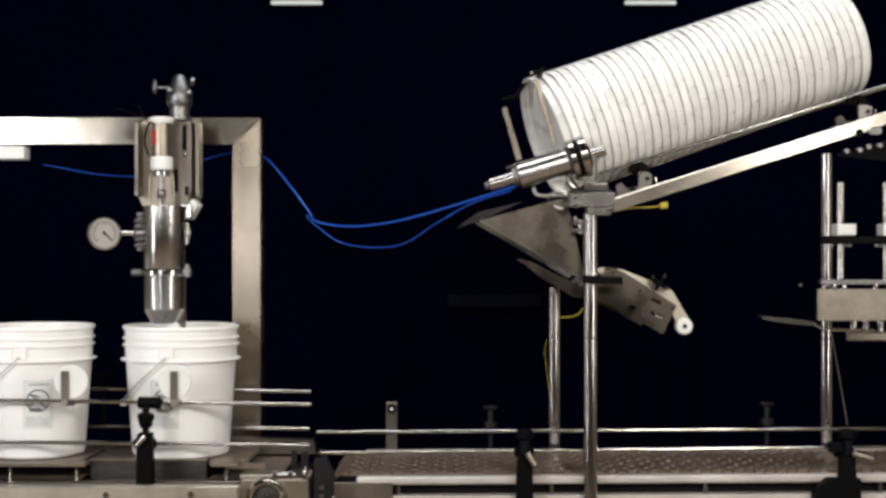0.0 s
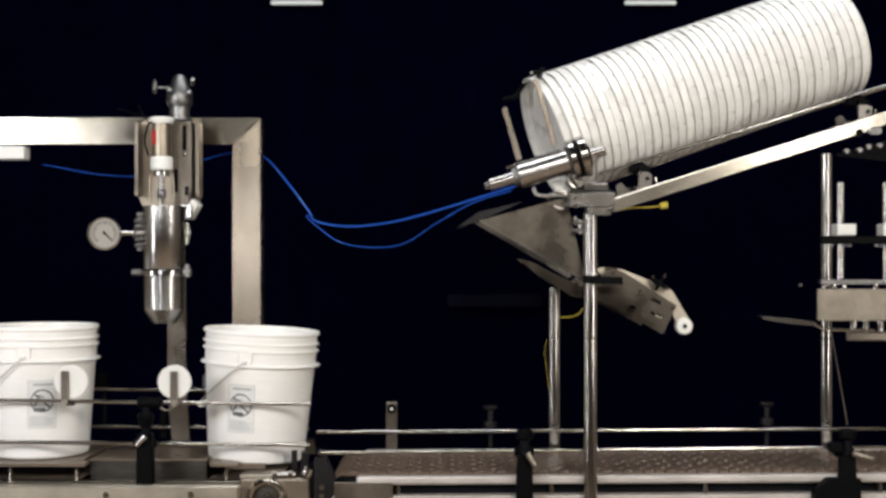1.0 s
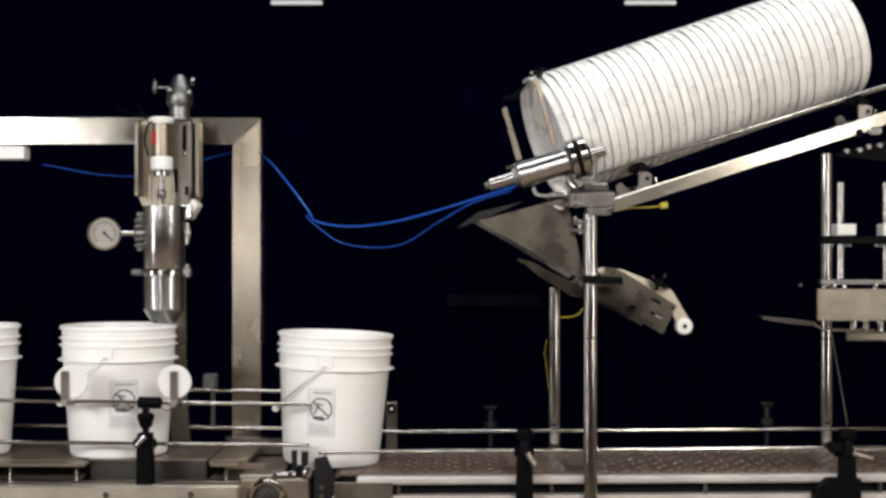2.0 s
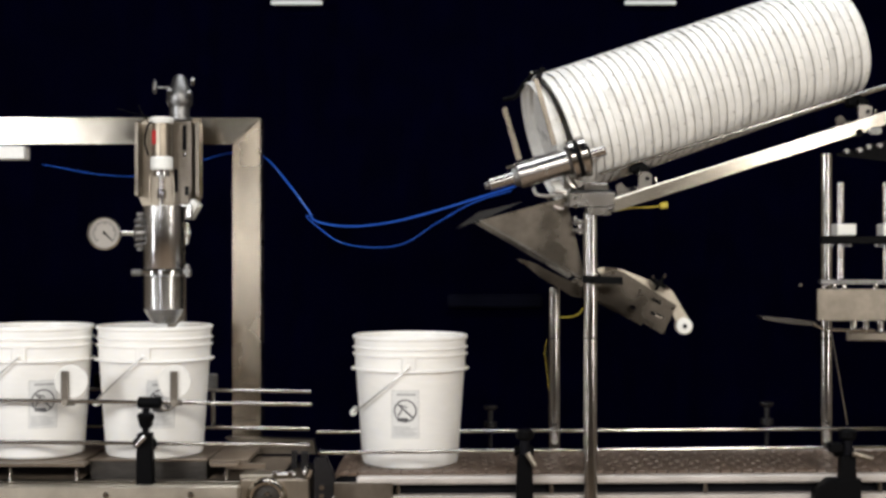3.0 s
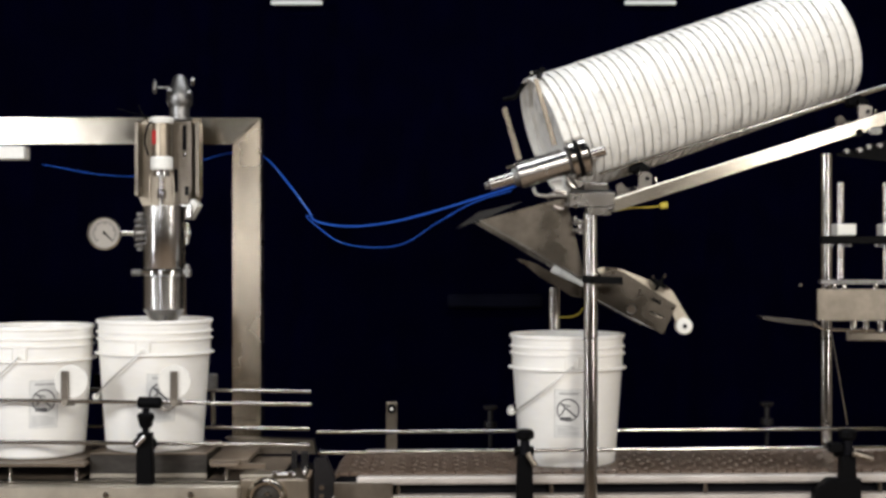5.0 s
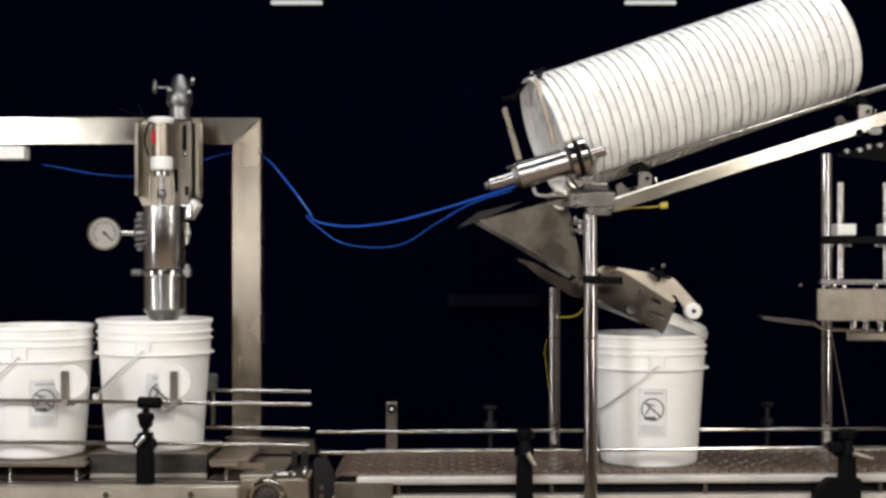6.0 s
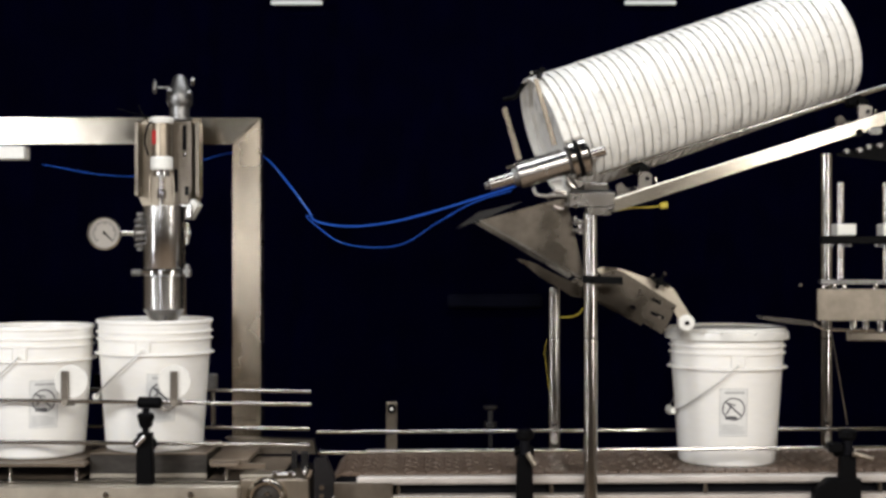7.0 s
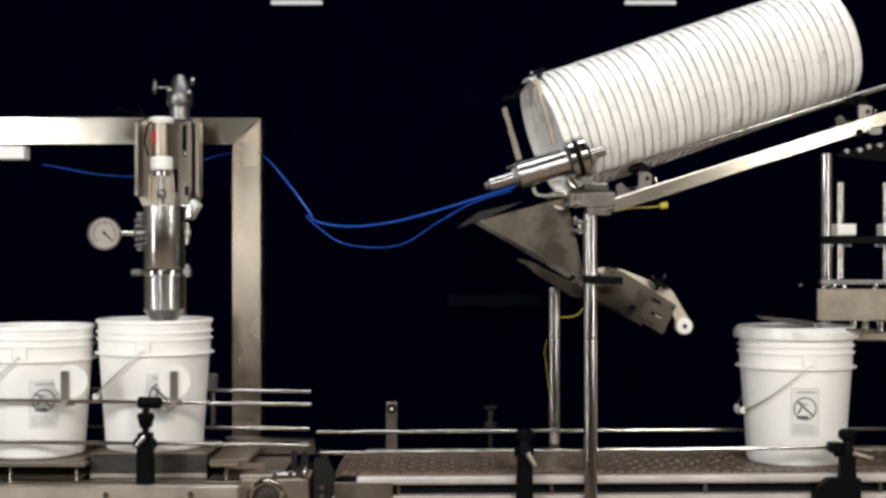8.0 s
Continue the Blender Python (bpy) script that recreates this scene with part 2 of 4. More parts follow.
def build_pail(label_angle, group, words):
    t = thing("pail", words, "pail", (0, 0, 0), group)
    prof = [(0, 0.006), (0.112, 0.006), (0.114, 0.0), (0.120, 0.0), (0.1245, 0.004), (0.126, 0.012), (0.1425, 0.245), (0.1553, 0.2475), (0.1556, 0.2505),
            (0.1445, 0.2535), (0.1448, 0.283), (0.1512, 0.2850), (0.1512, 0.2885), (0.1450, 0.2905), (0.1452, 0.301), (0.1512, 0.3030), (0.1512, 0.3065),
            (0.1455, 0.3085), (0.1458, 0.326), (0.1508, 0.328), (0.1512, 0.334), (0.1500, 0.3365), (0.1475, 0.337), (0.1450, 0.3355), (0.1425, 0.322),
            (0.124, 0.016), (0.119, 0.010), (0, 0.010)]
    body = part("body", lathe(new_bm(), prof, seg=72), PAIL, t)
    # ears at front and back that hold the bail
    for s in (-1, 1):
        bm = box(new_bm(), -0.019, 0.019, s * 0.1425, s * 0.1495, 0.252, 0.286, 0.003)
        rod(bm, (0, s * 0.147, 0.262), (0, s * 0.1535, 0.262), 0.006, bevel=0.002)
        part("ear", bm, PAIL, t)
    # bail swung down to one side
    down = radians(41)
    arc = []
    for i in range(25):
        a = math.pi * i / 24
        along = 0.200 * math.sin(a)
        arc.append((-along * math.cos(down), -0.156 * math.cos(a), 0.262 - along * math.sin(down)))
    bail = part("bail", hose(new_bm(), arc, 0.0021, 8, 2), WIRE, t, "bent galvanised wire bail")
    part("grip", hose(new_bm(), arc[10:15], 0.0085, 12, 4), NYLON, bail, "white plastic grip")
    # paper label with bars of print and a round sign
    w0, w1, v0, v1 = -0.0355, 0.0355, 0.080, 0.202
    lab = part("paper_label", wrapped(new_bm(), strips(w0, w1, v0, v1, 10), label_angle, 0.0006), PAPER, t, "small white printed paper label")
    bm = new_bm()
    for q in (strips(w0, w1, v0, v0 + 0.0012), strips(w0, w1, v1 - 0.0012, v1), strips(w0, w0 + 0.0012, v0, v1, 2), strips(w1 - 0.0012, w1, v0, v1, 2)):
        wrapped(bm, q, label_angle, 0.0011)
    for i, (a, b) in enumerate(((-0.030, 0.028), (-0.030, 0.030), (-0.030, 0.022), (-0.030, 0.029), (-0.030, 0.012))):
        wrapped(bm, strips(a, b, 0.087 + 0.0052 * i, 0.0892 + 0.0052 * i), label_angle, 0.0011)
    wrapped(bm, strips(-0.022, 0.027, 0.189, 0.1945), label_angle, 0.0011)
    part("print", bm, GREYINK, lab)
    bm = new_bm()
    wrapped(bm, ring_quads(0.0, 0.150, 0.0258, 0.0295), label_angle, 0.0012)
    wrapped(bm, slant(0.0, 0.150, 0.054, 0.0045, radians(-42)), label_angle, 0.0013)
    wrapped(bm, strips(-0.021, 0.008, 0.123, 0.132), label_angle, 0.0014)
    wrapped(bm, slant(-0.013, 0.146, 0.022, 0.004, radians(60)) + slant(-0.004, 0.162, 0.018, 0.0035, radians(-20)), label_angle, 0.0014)
    part("sign", bm, INK, lab, "black prohibition sign on the label")
    return t


pail_b = build_pail(-4, "pails on the line", "white plastic pail with wire bail, leaving the filler")
pail_a = build_pail(18, "pails on the line", "open white plastic pail moving to the filler")
pail_c = build_pail(24, "pails on the line", "open white plastic pail waiting behind another")


# ---- lids ----
LID_R = 0.160
TILT = 19.0
YAW = 10.5
PITCH = 0.0229


def build_lid():
    prof = [(0, -0.004), (0.126, -0.004), (0.129, 0.0), (0.1475, 0.0), (0.1515, -0.0012), (0.1535, -0.0035), (0.1540, -0.0085), (0.1570, -0.0094),
            (0.1592, -0.0112), (0.1602, -0.0180), (0.1608, -0.0300), (0.1590, -0.0310), (0.1578, -0.0300), (0.1560, -0.0145), (0.1500, -0.0125), (0.1490, -0.004),
            (0.1450, -0.0035), (0.1435, -0.012), (0.1420, -0.012), (0.1405, -0.004), (0.130, -0.0035), (0.127, -0.007), (0, -0.007)]
    t = thing("lid", "white plastic pail lid in the tilted stack", "lid", (0, 0, 0), "lids in the stack")
    bm = lathe(new_bm(), prof, seg=72)
    turned_faces = len(bm.faces)
    # Small raised blocks, coloured dark in place of the shade in tear notches.
    for i in range(10):
        a = 2 * math.pi * (i + 0.25 * math.sin(i * 3.1)) / 10
        bmesh.ops.create_cube(bm, size=1, matrix=Matrix.Rotation(a, 4, "Z") @ Matrix.Translation((0.1596, 0, -0.0138)) @ Matrix.Rotation(0.5, 4, "X") @ Matrix.Diagonal((0.0025, 0.0062, 0.0020, 1)))
    shell = part("shell", bm, LID, t)
    shell.data.materials.append(NOTCH_SHADE)
    for poly in shell.data.polygons:
        poly.material_index = 1 if poly.index >= turned_faces else 0
    return t


def lid_pose(x, z, normal, spin=0.0, y=0.0, yaw=0.0, roll=0.0):
    """Lid with its top's middle at x, z, its top facing the angle normal above the x axis."""
    return Matrix.Translation((x, y, z)) @ Matrix.Rotation(radians(yaw), 4, "Z") @ Matrix.Rotation(radians(roll), 4, "X") @ Matrix.Rotation(radians(90 - normal), 4, "Y") @ Matrix.Rotation(radians(spin), 4, "Z")


AXIS = Vector((math.cos(radians(TILT)), 0, math.sin(radians(TILT))))
FIRST = Vector((0.2620, -0.08, 1.7348)) + AXIS * 0.031
SHIFT = Vector((AXIS.x * math.cos(radians(YAW)), AXIS.x * math.sin(radians(YAW)), AXIS.z))
N_LIDS = 37
falling_lid = build_lid()
tagged(falling_lid, "white plastic pail lid dropping through the chute onto a pail", group="lids in the stack")
stack = [copy_thing(falling_lid, Matrix()) for _ in range(N_LIDS - 1)]
for lid in stack:
    tagged(lid, "white plastic pail lid nested in the tilted stack")


# ---- magazine: sloping beams, rods, posts ----
def swing(bm):
    """Turn the magazine's slope away from the line's front by the stack's yaw, pivoting on the front post."""
    for v in bm.verts:
        y = v.co.y + (v.co.x - 0.363) * math.tan(radians(YAW))
        far = (3.7 + y) / (3.7 + v.co.y)
        v.co = (v.co.x * far, y, 1.45 + (v.co.z - 1.45) * far)
    return bm


mag = thing("lid_magazine", "stainless steel sloping lid magazine on round posts", "machine", (0.3631, -0.24, 0))
for y0, y1 in ((-0.235, -0.205), (0.205, 0.235)):
    a, b = (0.4194, 1.5573), (1.2762, 1.8298)
    h = 0.0175
    bm = prism(new_bm(), [(a[0], a[1] - h), (b[0], b[1] - h), (b[0], b[1] + h), (a[0], a[1] + h)], y0, y1, 0.002)
    part("beam", swing(bm), STEEL_H, mag)
for y, x0, z0, x1, z1 in ((-0.185, 0.3903, 1.6381, 1.2954, 1.9167), (0.150, 0.3942, 1.64, 1.3083, 1.9213)):
    p, q = Vector((x0, y, z0)), Vector((x1, y, z1))
    part("guide_rod", swing(rod(new_bm(), p, q, 0.0044, seg=14)), POLISHED, mag)
for u in (1130, 1515):
    w = 332 - (u - 1130) * 0.305
    x, z = across(u, -0.16), height(w, -0.16)
    # bent strap from the cross bar up to the rod, with a hole and a nut
    bm = prism(new_bm(), [(x - 0.006, z - 0.012), (x + 0.026, z - 0.012), (x + 0.028, z + 0.030), (x + 0.018, z + 0.036), (x - 0.006, z + 0.036)], -0.205, -0.200, 0.001)
    prism(bm, [(x - 0.006, z + 0.033), (x + 0.018, z + 0.033), (x + 0.018, z + 0.037), (x - 0.006, z + 0.037)], -0.200, -0.150)
    br = part("bracket", swing(bm), BLOCK, mag)
    part("bracket_nut", swing(rod(new_bm(), (x + 0.016, -0.211, z + 0.020), (x + 0.016, -0.205, z + 0.020), 0.005, seg=6)), DARK, br)
    bm = prism(new_bm(), [(x - 0.024, z + 0.038), (x + 0.022, z + 0.030), (x + 0.030, z + 0.050), (x + 0.004, z + 0.066), (x - 0.024, z + 0.060)], -0.178, -0.140, 0.003)
    box(bm, x - 0.002, x + 0.008, -0.200, -0.170, z + 0.018, z + 0.050)
    part("clamp", swing(bm), BLACK, br, "black plastic clamp")
    part("cross_bar", swing(rod(new_bm(), (x - 0.02, -0.205, z - 0.008), (x - 0.02, 0.205, z - 0.008), 0.008)), DARK, mag)
    part("bolt", swing(rod(new_bm(), (x + 0.045, -0.2, z - 0.015), (x + 0.036, -0.2, z + 0.024), 0.004, seg=10)), POLISHED, mag)
    # low angle cleat on the beam beside the bracket
    bm = prism(new_bm(), [(x - 0.062, z + 0.004), (x - 0.048, z + 0.012), (x - 0.034, z - 0.004), (x - 0.006, z + 0.002), (x - 0.006, z - 0.012), (x - 0.060, z - 0.022)], -0.200, -0.194, 0.001)
    part("cleat", swing(bm), PLATFORM, mag)
for u0, u1 in ((1263, 1268), (1270, 1277)):
    bm = prism(new_bm(), [(across(u0, -0.236), height(310, -0.236)), (across(u1, -0.236), height(308, -0.236)), (across(u1, -0.236), height(303, -0.236)), (across(u0, -0.236), height(305, -0.236))], -0.2362, -0.2352)
    part("beam_mark", swing(bm), NYLON, mag, "small pale mark on the beam")
# posts
for u, y, top in ((1045, -0.24, 378), (981, 0.27, 508), (1462, 0.27, 272)):
    x = across(u, y)
    bm = rod(new_bm(), (x, y, 0.012), (x, y, height(top, y)), 0.0175, seg=28, bevel=0.002)
    post = part("post", bm, POLISHED, mag)
    part("foot", rod(new_bm(), (x, y, 0), (x, y, 0.012), 0.05, bevel=0.003), DARK, post)
    bm = rod(new_bm(), (x, y, height(600, y)), (x, y, height(600, y) + 0.003), 0.0179, seg=28)
    part("joint", bm, DARK, post)

# head block with the air cylinder on top of the front post
y = -0.24
HEAD = ((1006, 1086, 366, 342, -0.265, -0.200, BLOCK), (1038, 1079, 381, 367.5, -0.262, -0.205, BLOCK), (1033, 1075, 337, 326, -0.262, -0.204, POLISHED),
        (1014, 1082, 342, 338, -0.258, -0.202, GUNMETAL))
for u0, u1, v0, v1, y0, y1, mat in HEAD:
    part("head_plate", box(new_bm(), across(u0, y), across(u1, y), y0, y1, height(v0, y), height(v1, y), 0.0008), mat, mag)
for u, v, r in ((1015, 352, 0.0052), (1018, 366, 0.0060), (1078, 373, 0.0050)):
    bolt = part("bolt", rod(new_bm(), (across(u, y), -0.272, height(v, y)), (across(u, y), -0.262, height(v, y)), r, seg=6, bevel=0.001), CHROME, mag)
    part("socket", rod(new_bm(), (across(u, y), -0.2735, height(v, y)), (across(u, y), -0.2715, height(v, y)), r * 0.5, seg=6), BLACK, bolt)
# bent strap that carries the cylinder's flange down to the block
strap = [(1000, 300), (1004, 312), (1010, 326), (1020, 332), (1040, 333)]
bm = hose(new_bm(), [(across(u, y), -0.232, height(v, y)) for u, v in strap], 0.0058, 8, 4)
part("bent_strap", bm, BLOCK, mag)
bm = prism(new_bm(), [(across(u, y), height(v, y)) for u, v in ((1012, 314), (1034, 322), (1070, 324), (1060, 331), (1022, 332))], -0.250, -0.206, 0.001)
part("bent_bracket", bm, BLOCK, mag)
# pinch linkage behind the block: two short arms with pins
for pts in (((968, 352), (985, 340), (1004, 344), (1012, 356)), ((980, 366), (996, 370), (1008, 362), (1012, 350)), ((1002, 322), (1010, 336), (1000, 346))):
    part("linkage_arm", hose(new_bm(), [(across(u, -0.2), -0.200, height(v, -0.2)) for u, v in pts], 0.0050, 8, 4), BLOCK, mag)
for u, v in ((981, 346), (1000, 363)):
    part("linkage_pin", rod(new_bm(), (across(u, -0.2), -0.212, height(v, -0.2)), (across(u, -0.2), -0.196, height(v, -0.2)), 0.0062, seg=12, bevel=0.001), CHROME, mag)
# escapement fingers below the stack
bm = prism(new_bm(), [(0.2646, 1.6175), (0.2935, 1.6235), (0.3005, 1.6020), (0.3190, 1.5930), (0.3150, 1.5850), (0.2899, 1.5851)], -0.20, -0.185, 0.001)
part("finger", bm, NYLON, mag)
bm = hose(new_bm(), [(0.2245, -0.21, 1.603), (0.2301, -0.21, 1.5875), (0.2498, -0.21, 1.5819), (0.2891, -0.21, 1.5833), (0.3171, -0.21, 1.5819)], 0.004)
part("hook", bm, WIRE, mag)


def air_cylinder():
    y = -0.245
    t = thing("air_cylinder", "polished steel air cylinder on the magazine's head", "cylinder", (0.2445, -0.245, 1.6459))
    a = (Vector((0.389, -0.245, 1.6903)) - Vector((0.1028, -0.245, 1.6042))).normalized()
    o = Vector((0.1028, -0.245, 1.6042))
    s = 1 / 697.0

    def tube(n, u0, u1, r, mat, bevel=0.002):
        return part(n, rod(new_bm(), o + a * u0 * s, o + a * u1 * s, r * s, seg=28, bevel=bevel), mat, t)
    tube("stem", 0, 14, 6, CAST)
    tube("rear_tube", 8, 60, 11, NOZZLE)
    tube("rear_cap", 52, 64, 16, CAST)
    tube("barrel", 60, 152, 22, NOZZLE)
    tube("collar", 148, 152, 25, CAST)
    tube("flange", 152, 163, 35, POLISHED)
    tube("seal", 163, 170, 33, BLACK)
    tube("flange", 170, 183, 36, POLISHED)
    tube("seal", 183, 188, 22, BLACK)
    tube("piston_rod", 186, 216, 9, POLISHED)
    part("side_tube", rod(new_bm(), o + a * 44 * s + Vector((-a.z, 0, a.x)) * 20 * s, o + a * 140 * s + Vector((-a.z, 0, a.x)) * 20 * s, 4 * s, seg=10), POLISHED, t)
    return t


air_cylinder()

# guard at the upper front of the stack
bm = hose(new_bm(), [(0.1556, -0.05, 1.8389), (0.1879, -0.05, 1.8477), (0.2113, -0.05, 1.88), (0.2348, -0.05, 1.9006), (0.2612, -0.05, 1.9094)], 0.006)
rod(bm, (0.2254, -0.06, 1.9023), (0.2664, -0.06, 1.9096), 0.009)
part("stop_arm", bm, BLACK, mag, "black bent stop arm")
bm = prism(new_bm(), [(0.1522, 1.813), (0.1654, 1.8174), (0.2049, 1.6827), (0.1903, 1.6798)], -0.064, -0.056, 0.001)
part("stop_bar", bm, SHEET, mag)

y = -0.265
bm = prism(new_bm(), [(across(u, y), height(v, y)) for u, v in ((944, 140), (952, 139), (986, 256), (977, 258))], y - 0.004, y + 0.004, 0.001)
part("stop_bar", bm, SHEET, mag)
for u, v in ((941, 129), (961, 127)):
    part("stop_nut", rod(new_bm(), (across(u, -0.09), -0.095, height(v, -0.09)), (across(u, -0.09), -0.07, height(v, -0.09)), 0.0055, seg=6, bevel=0.001), CHROME, mag)
part("stop_pivot", rod(new_bm(), (across(952, -0.1), -0.262, height(138, -0.1)), (across(952, -0.1), -0.05, height(138, -0.1)), 0.007), BLACK, mag)

# yellow sensor lead
bm = hose(new_bm(), [(0.4319, -0.19, 1.5446), (0.4742, -0.19, 1.553), (0.5166, -0.19, 1.5544), (0.5476, -0.19, 1.5587)], 0.0016)
rod(bm, (0.542, -0.19, 1.5573), (0.5617, -0.19, 1.5601), 0.008, bevel=0.002)
single("sensor_lead", bm, YELLOW, "yellow sensor lead with plug under the beam", "cable")

# ---- hopper and chute ----
def pierced(outline, holes, y0, y1):
    """A plate with holes cut through it."""
    bm = new_bm()
    for loop in [outline] + holes:
        vs = [bm.verts.new((x, y0, z)) for x, z in loop]
        for p, q in zip(vs, vs[1:] + vs[:1]):
            bm.edges.new((p, q))
    bmesh.ops.triangle_fill(bm, use_beauty=True, edges=list(bm.edges))
    ext = bmesh.ops.extrude_face_region(bm, geom=list(bm.faces))
    bmesh.ops.translate(bm, verts=[v for v in ext["geom"] if isinstance(v, bmesh.types.BMVert)], vec=(0, y1 - y0, 0))
    return bm


chute = thing("lid_chute", "matt sheet steel hopper and chute guiding the lids", "chute", (0.3048, 0, 1.3667))
tri = [(0.0903, 1.5206), (0.3077, 1.5798), (0.3557, 1.3752), (0.3472, 1.3696)]
for y0, y1 in ((-0.194, -0.190), (0.190, 0.194)):
    part("hopper_side", prism(new_bm(), tri, y0, y1), HOPPER, chute)
    lip = [(0.0888, 1.5204), (0.093, 1.5226), (0.355, 1.3753), (0.348, 1.3697)]
    part("folded_edge", prism(new_bm(), lip, y0 - 0.003, y0 - 0.0005), BLOCK, chute)
# Near-black colour stands in for the tail's shaded side; it is hopper sheet.
part("hopper_tail", prism(new_bm(), [(0.034, 1.5024), (0.0878, 1.542), (0.1996, 1.5689), (0.0934, 1.5208)], -0.186, -0.182), GUNMETAL, chute)
side = [(0.3472, 1.3569), (0.4206, 1.3992), (0.446, 1.395), (0.4855, 1.371), (0.5829, 1.3089), (0.549, 1.2369), (0.446, 1.2933), (0.2145, 1.4119), (0.2004, 1.4246)]
for y0, y1 in ((-0.194, -0.190), (0.190, 0.194)):
    holes = [[(across(1117 + 8 * math.cos(w), -0.19), height(548 + 8 * math.sin(w), -0.19)) for w in (2 * math.pi * k / 14 for k in range(14))]]
    for p, q in (((1153, 529), (1170, 537)), ((1151, 553), (1176, 563))):
        holes.append([(across(u, -0.19), height(v, -0.19)) for u, v in ((p[0], p[1] - 3), (q[0], q[1] - 3), (q[0], q[1] + 3), (p[0], p[1] + 3))])
    sp = part("side_plate", pierced(side, holes, y0, y1), HOPPER, chute)
    # Black sheet added behind the slots so that they read as shaded.
    part("slot_liner", prism(new_bm(), [(across(u, -0.19), height(v, -0.19)) for u, v in ((1148, 522), (1176, 534), (1182, 566), (1148, 552))], y1 + 0.001, y1 + 0.003), BLACK, sp)
    for u, v in ((1130, 521), (1132, 514), (1085, 484), (1190, 546)):
        part("rivet", rod(new_bm(), (across(u, -0.19), y0 - 0.004, height(v, -0.19)), (across(u, -0.19), y1 + 0.002, height(v, -0.19)), 0.0038, seg=8), CHROME, sp)
lip = [(0.186, 1.4275), (0.2311, 1.4134), (0.2988, 1.3767), (0.3495, 1.3485), (0.3552, 1.3246), (0.3213, 1.333), (0.2847, 1.3528), (0.2396, 1.3809), (0.2058, 1.4091)]
part("chute_lip", prism(new_bm(), lip, -0.1985, -0.1945), HOPPER, chute, "satin steel lip")
floor_a, floor_b = (0.2145, 1.4204), (0.4742, 1.2821)
part("chute_rail", prism(new_bm(), [(floor_a[0], floor_a[1]), (floor_b[0], floor_b[1]), (floor_b[0], floor_b[1] - 0.006), (floor_a[0], floor_a[1] - 0.006)], -0.19, -0.165), HOPPER, chute)
part("chute_rail", prism(new_bm(), [(floor_a[0], floor_a[1]), (floor_b[0], floor_b[1]), (floor_b[0], floor_b[1] - 0.006), (floor_a[0], floor_a[1] - 0.006)], 0.165, 0.19), HOPPER, chute)
bm = prism(new_bm(), [(0.3403, 1.385), (0.4371, 1.3822), (0.4399, 1.3629), (0.3403, 1.367)], -0.275, -0.262, 0.002)
rod(bm, (0.3493, -0.28, 1.3757), (0.3631, -0.24, 1.3749), 0.010)
part("clamp_lever", bm, BLACK, chute, "black plastic clamp lever")
part("support_tube", rod(new_bm(), (0.366, -0.24, 1.5168), (0.366, -0.19, 1.5168), 0.012), POLISHED, chute)
screw = part("clamp_screw", rod(new_bm(), (0.34, -0.22, 1.5242), (0.34, -0.22, 1.4864), 0.007, bevel=0.002), POLISHED, chute)
for z in (1.5160, 1.4960):
    part("clamp_jaw", box(new_bm(), 0.322, 0.352, -0.232, -0.208, z - 0.004, z + 0.004, 0.001), BLOCK, screw)
part("clamp_tip", rod(new_bm(), (0.324, -0.226, 1.522), (0.330, -0.226, 1.530), 0.006), CHROME, screw)

# roller arm, hinged on the chute's sides
HINGE = (0.4284, 0.0, 1.3874)
arm = thing("roller_arm", "sheet steel hinged arm with a white roller", "arm", HINGE)
outline = [(0.4173, 1.3946), (0.4457, 1.4003), (0.5223, 1.3705), (0.5763, 1.345), (0.6217, 1.2669), (0.5905, 1.2527), (0.5706, 1.3024), (0.4627, 1.3592)]
for y0, y1 in ((-0.172, -0.168), (0.168, 0.172)):
    part("arm_plate", prism(new_bm(), outline, y0, y1), TAN_STEEL, arm)
part("cover", prism(new_bm(), [(0.4457, 1.4003), (0.5223, 1.3705), (0.5763, 1.345), (0.5763, 1.3407), (0.5223, 1.3663), (0.4457, 1.3961)], -0.168, 0.168), TAN_STEEL, arm)
c = (0.6047, 1.257)
for s in (-1,):
    rl = part("roller", rod(new_bm(), (c[0], s * 0.150, c[1]), (c[0], s * 0.186, c[1]), 0.0205, seg=32, bevel=0.003), NYLON, arm, "white nylon roller")
    part("axle", rod(new_bm(), (c[0], s * 0.148, c[1]), (c[0], s * 0.190, c[1]), 0.0055, seg=12), DARK, rl)
y = -0.2
bm = hose(new_bm(), [(across(u, y), y, height(v, y)) for u, v in ((1153, 492), (1161, 500), (1172, 505), (1181, 510))], 0.0062, 8, 4)
hose(bm, [(across(u, y), y, height(v, y)) for u, v in ((1176, 488), (1169, 500), (1160, 514))], 0.0042, 8, 4)
rod(bm, (across(1167, y), -0.212, height(502, y)), (across(1167, y), -0.168, height(502, y)), 0.009, bevel=0.002)
wing = part("wing_knob", bm, BLACK, arm)
# Chrome ends added to put highlights on the black knob.
for u, v, u1, v1 in ((1178, 508, 1183, 512), (1174, 491, 1177, 485), (1154, 492, 1156, 488)):
    part("wing_tip", rod(new_bm(), (across(u, y), y - 0.004, height(v, y)), (across(u1, y), y - 0.004, height(v1, y)), 0.0050, seg=10, bevel=0.001), CHROME, wing)

# yellow cable at the rear post
single("photo_eye_cable", hose(new_bm(), [(0.323, 0.2, 1.2603), (0.3544, 0.2, 1.2618), (0.3764, 0.2, 1.2697), (0.392, 0.2, 1.29)], 0.002), YELLOW, "yellow cable looped at the rear post", "cable")
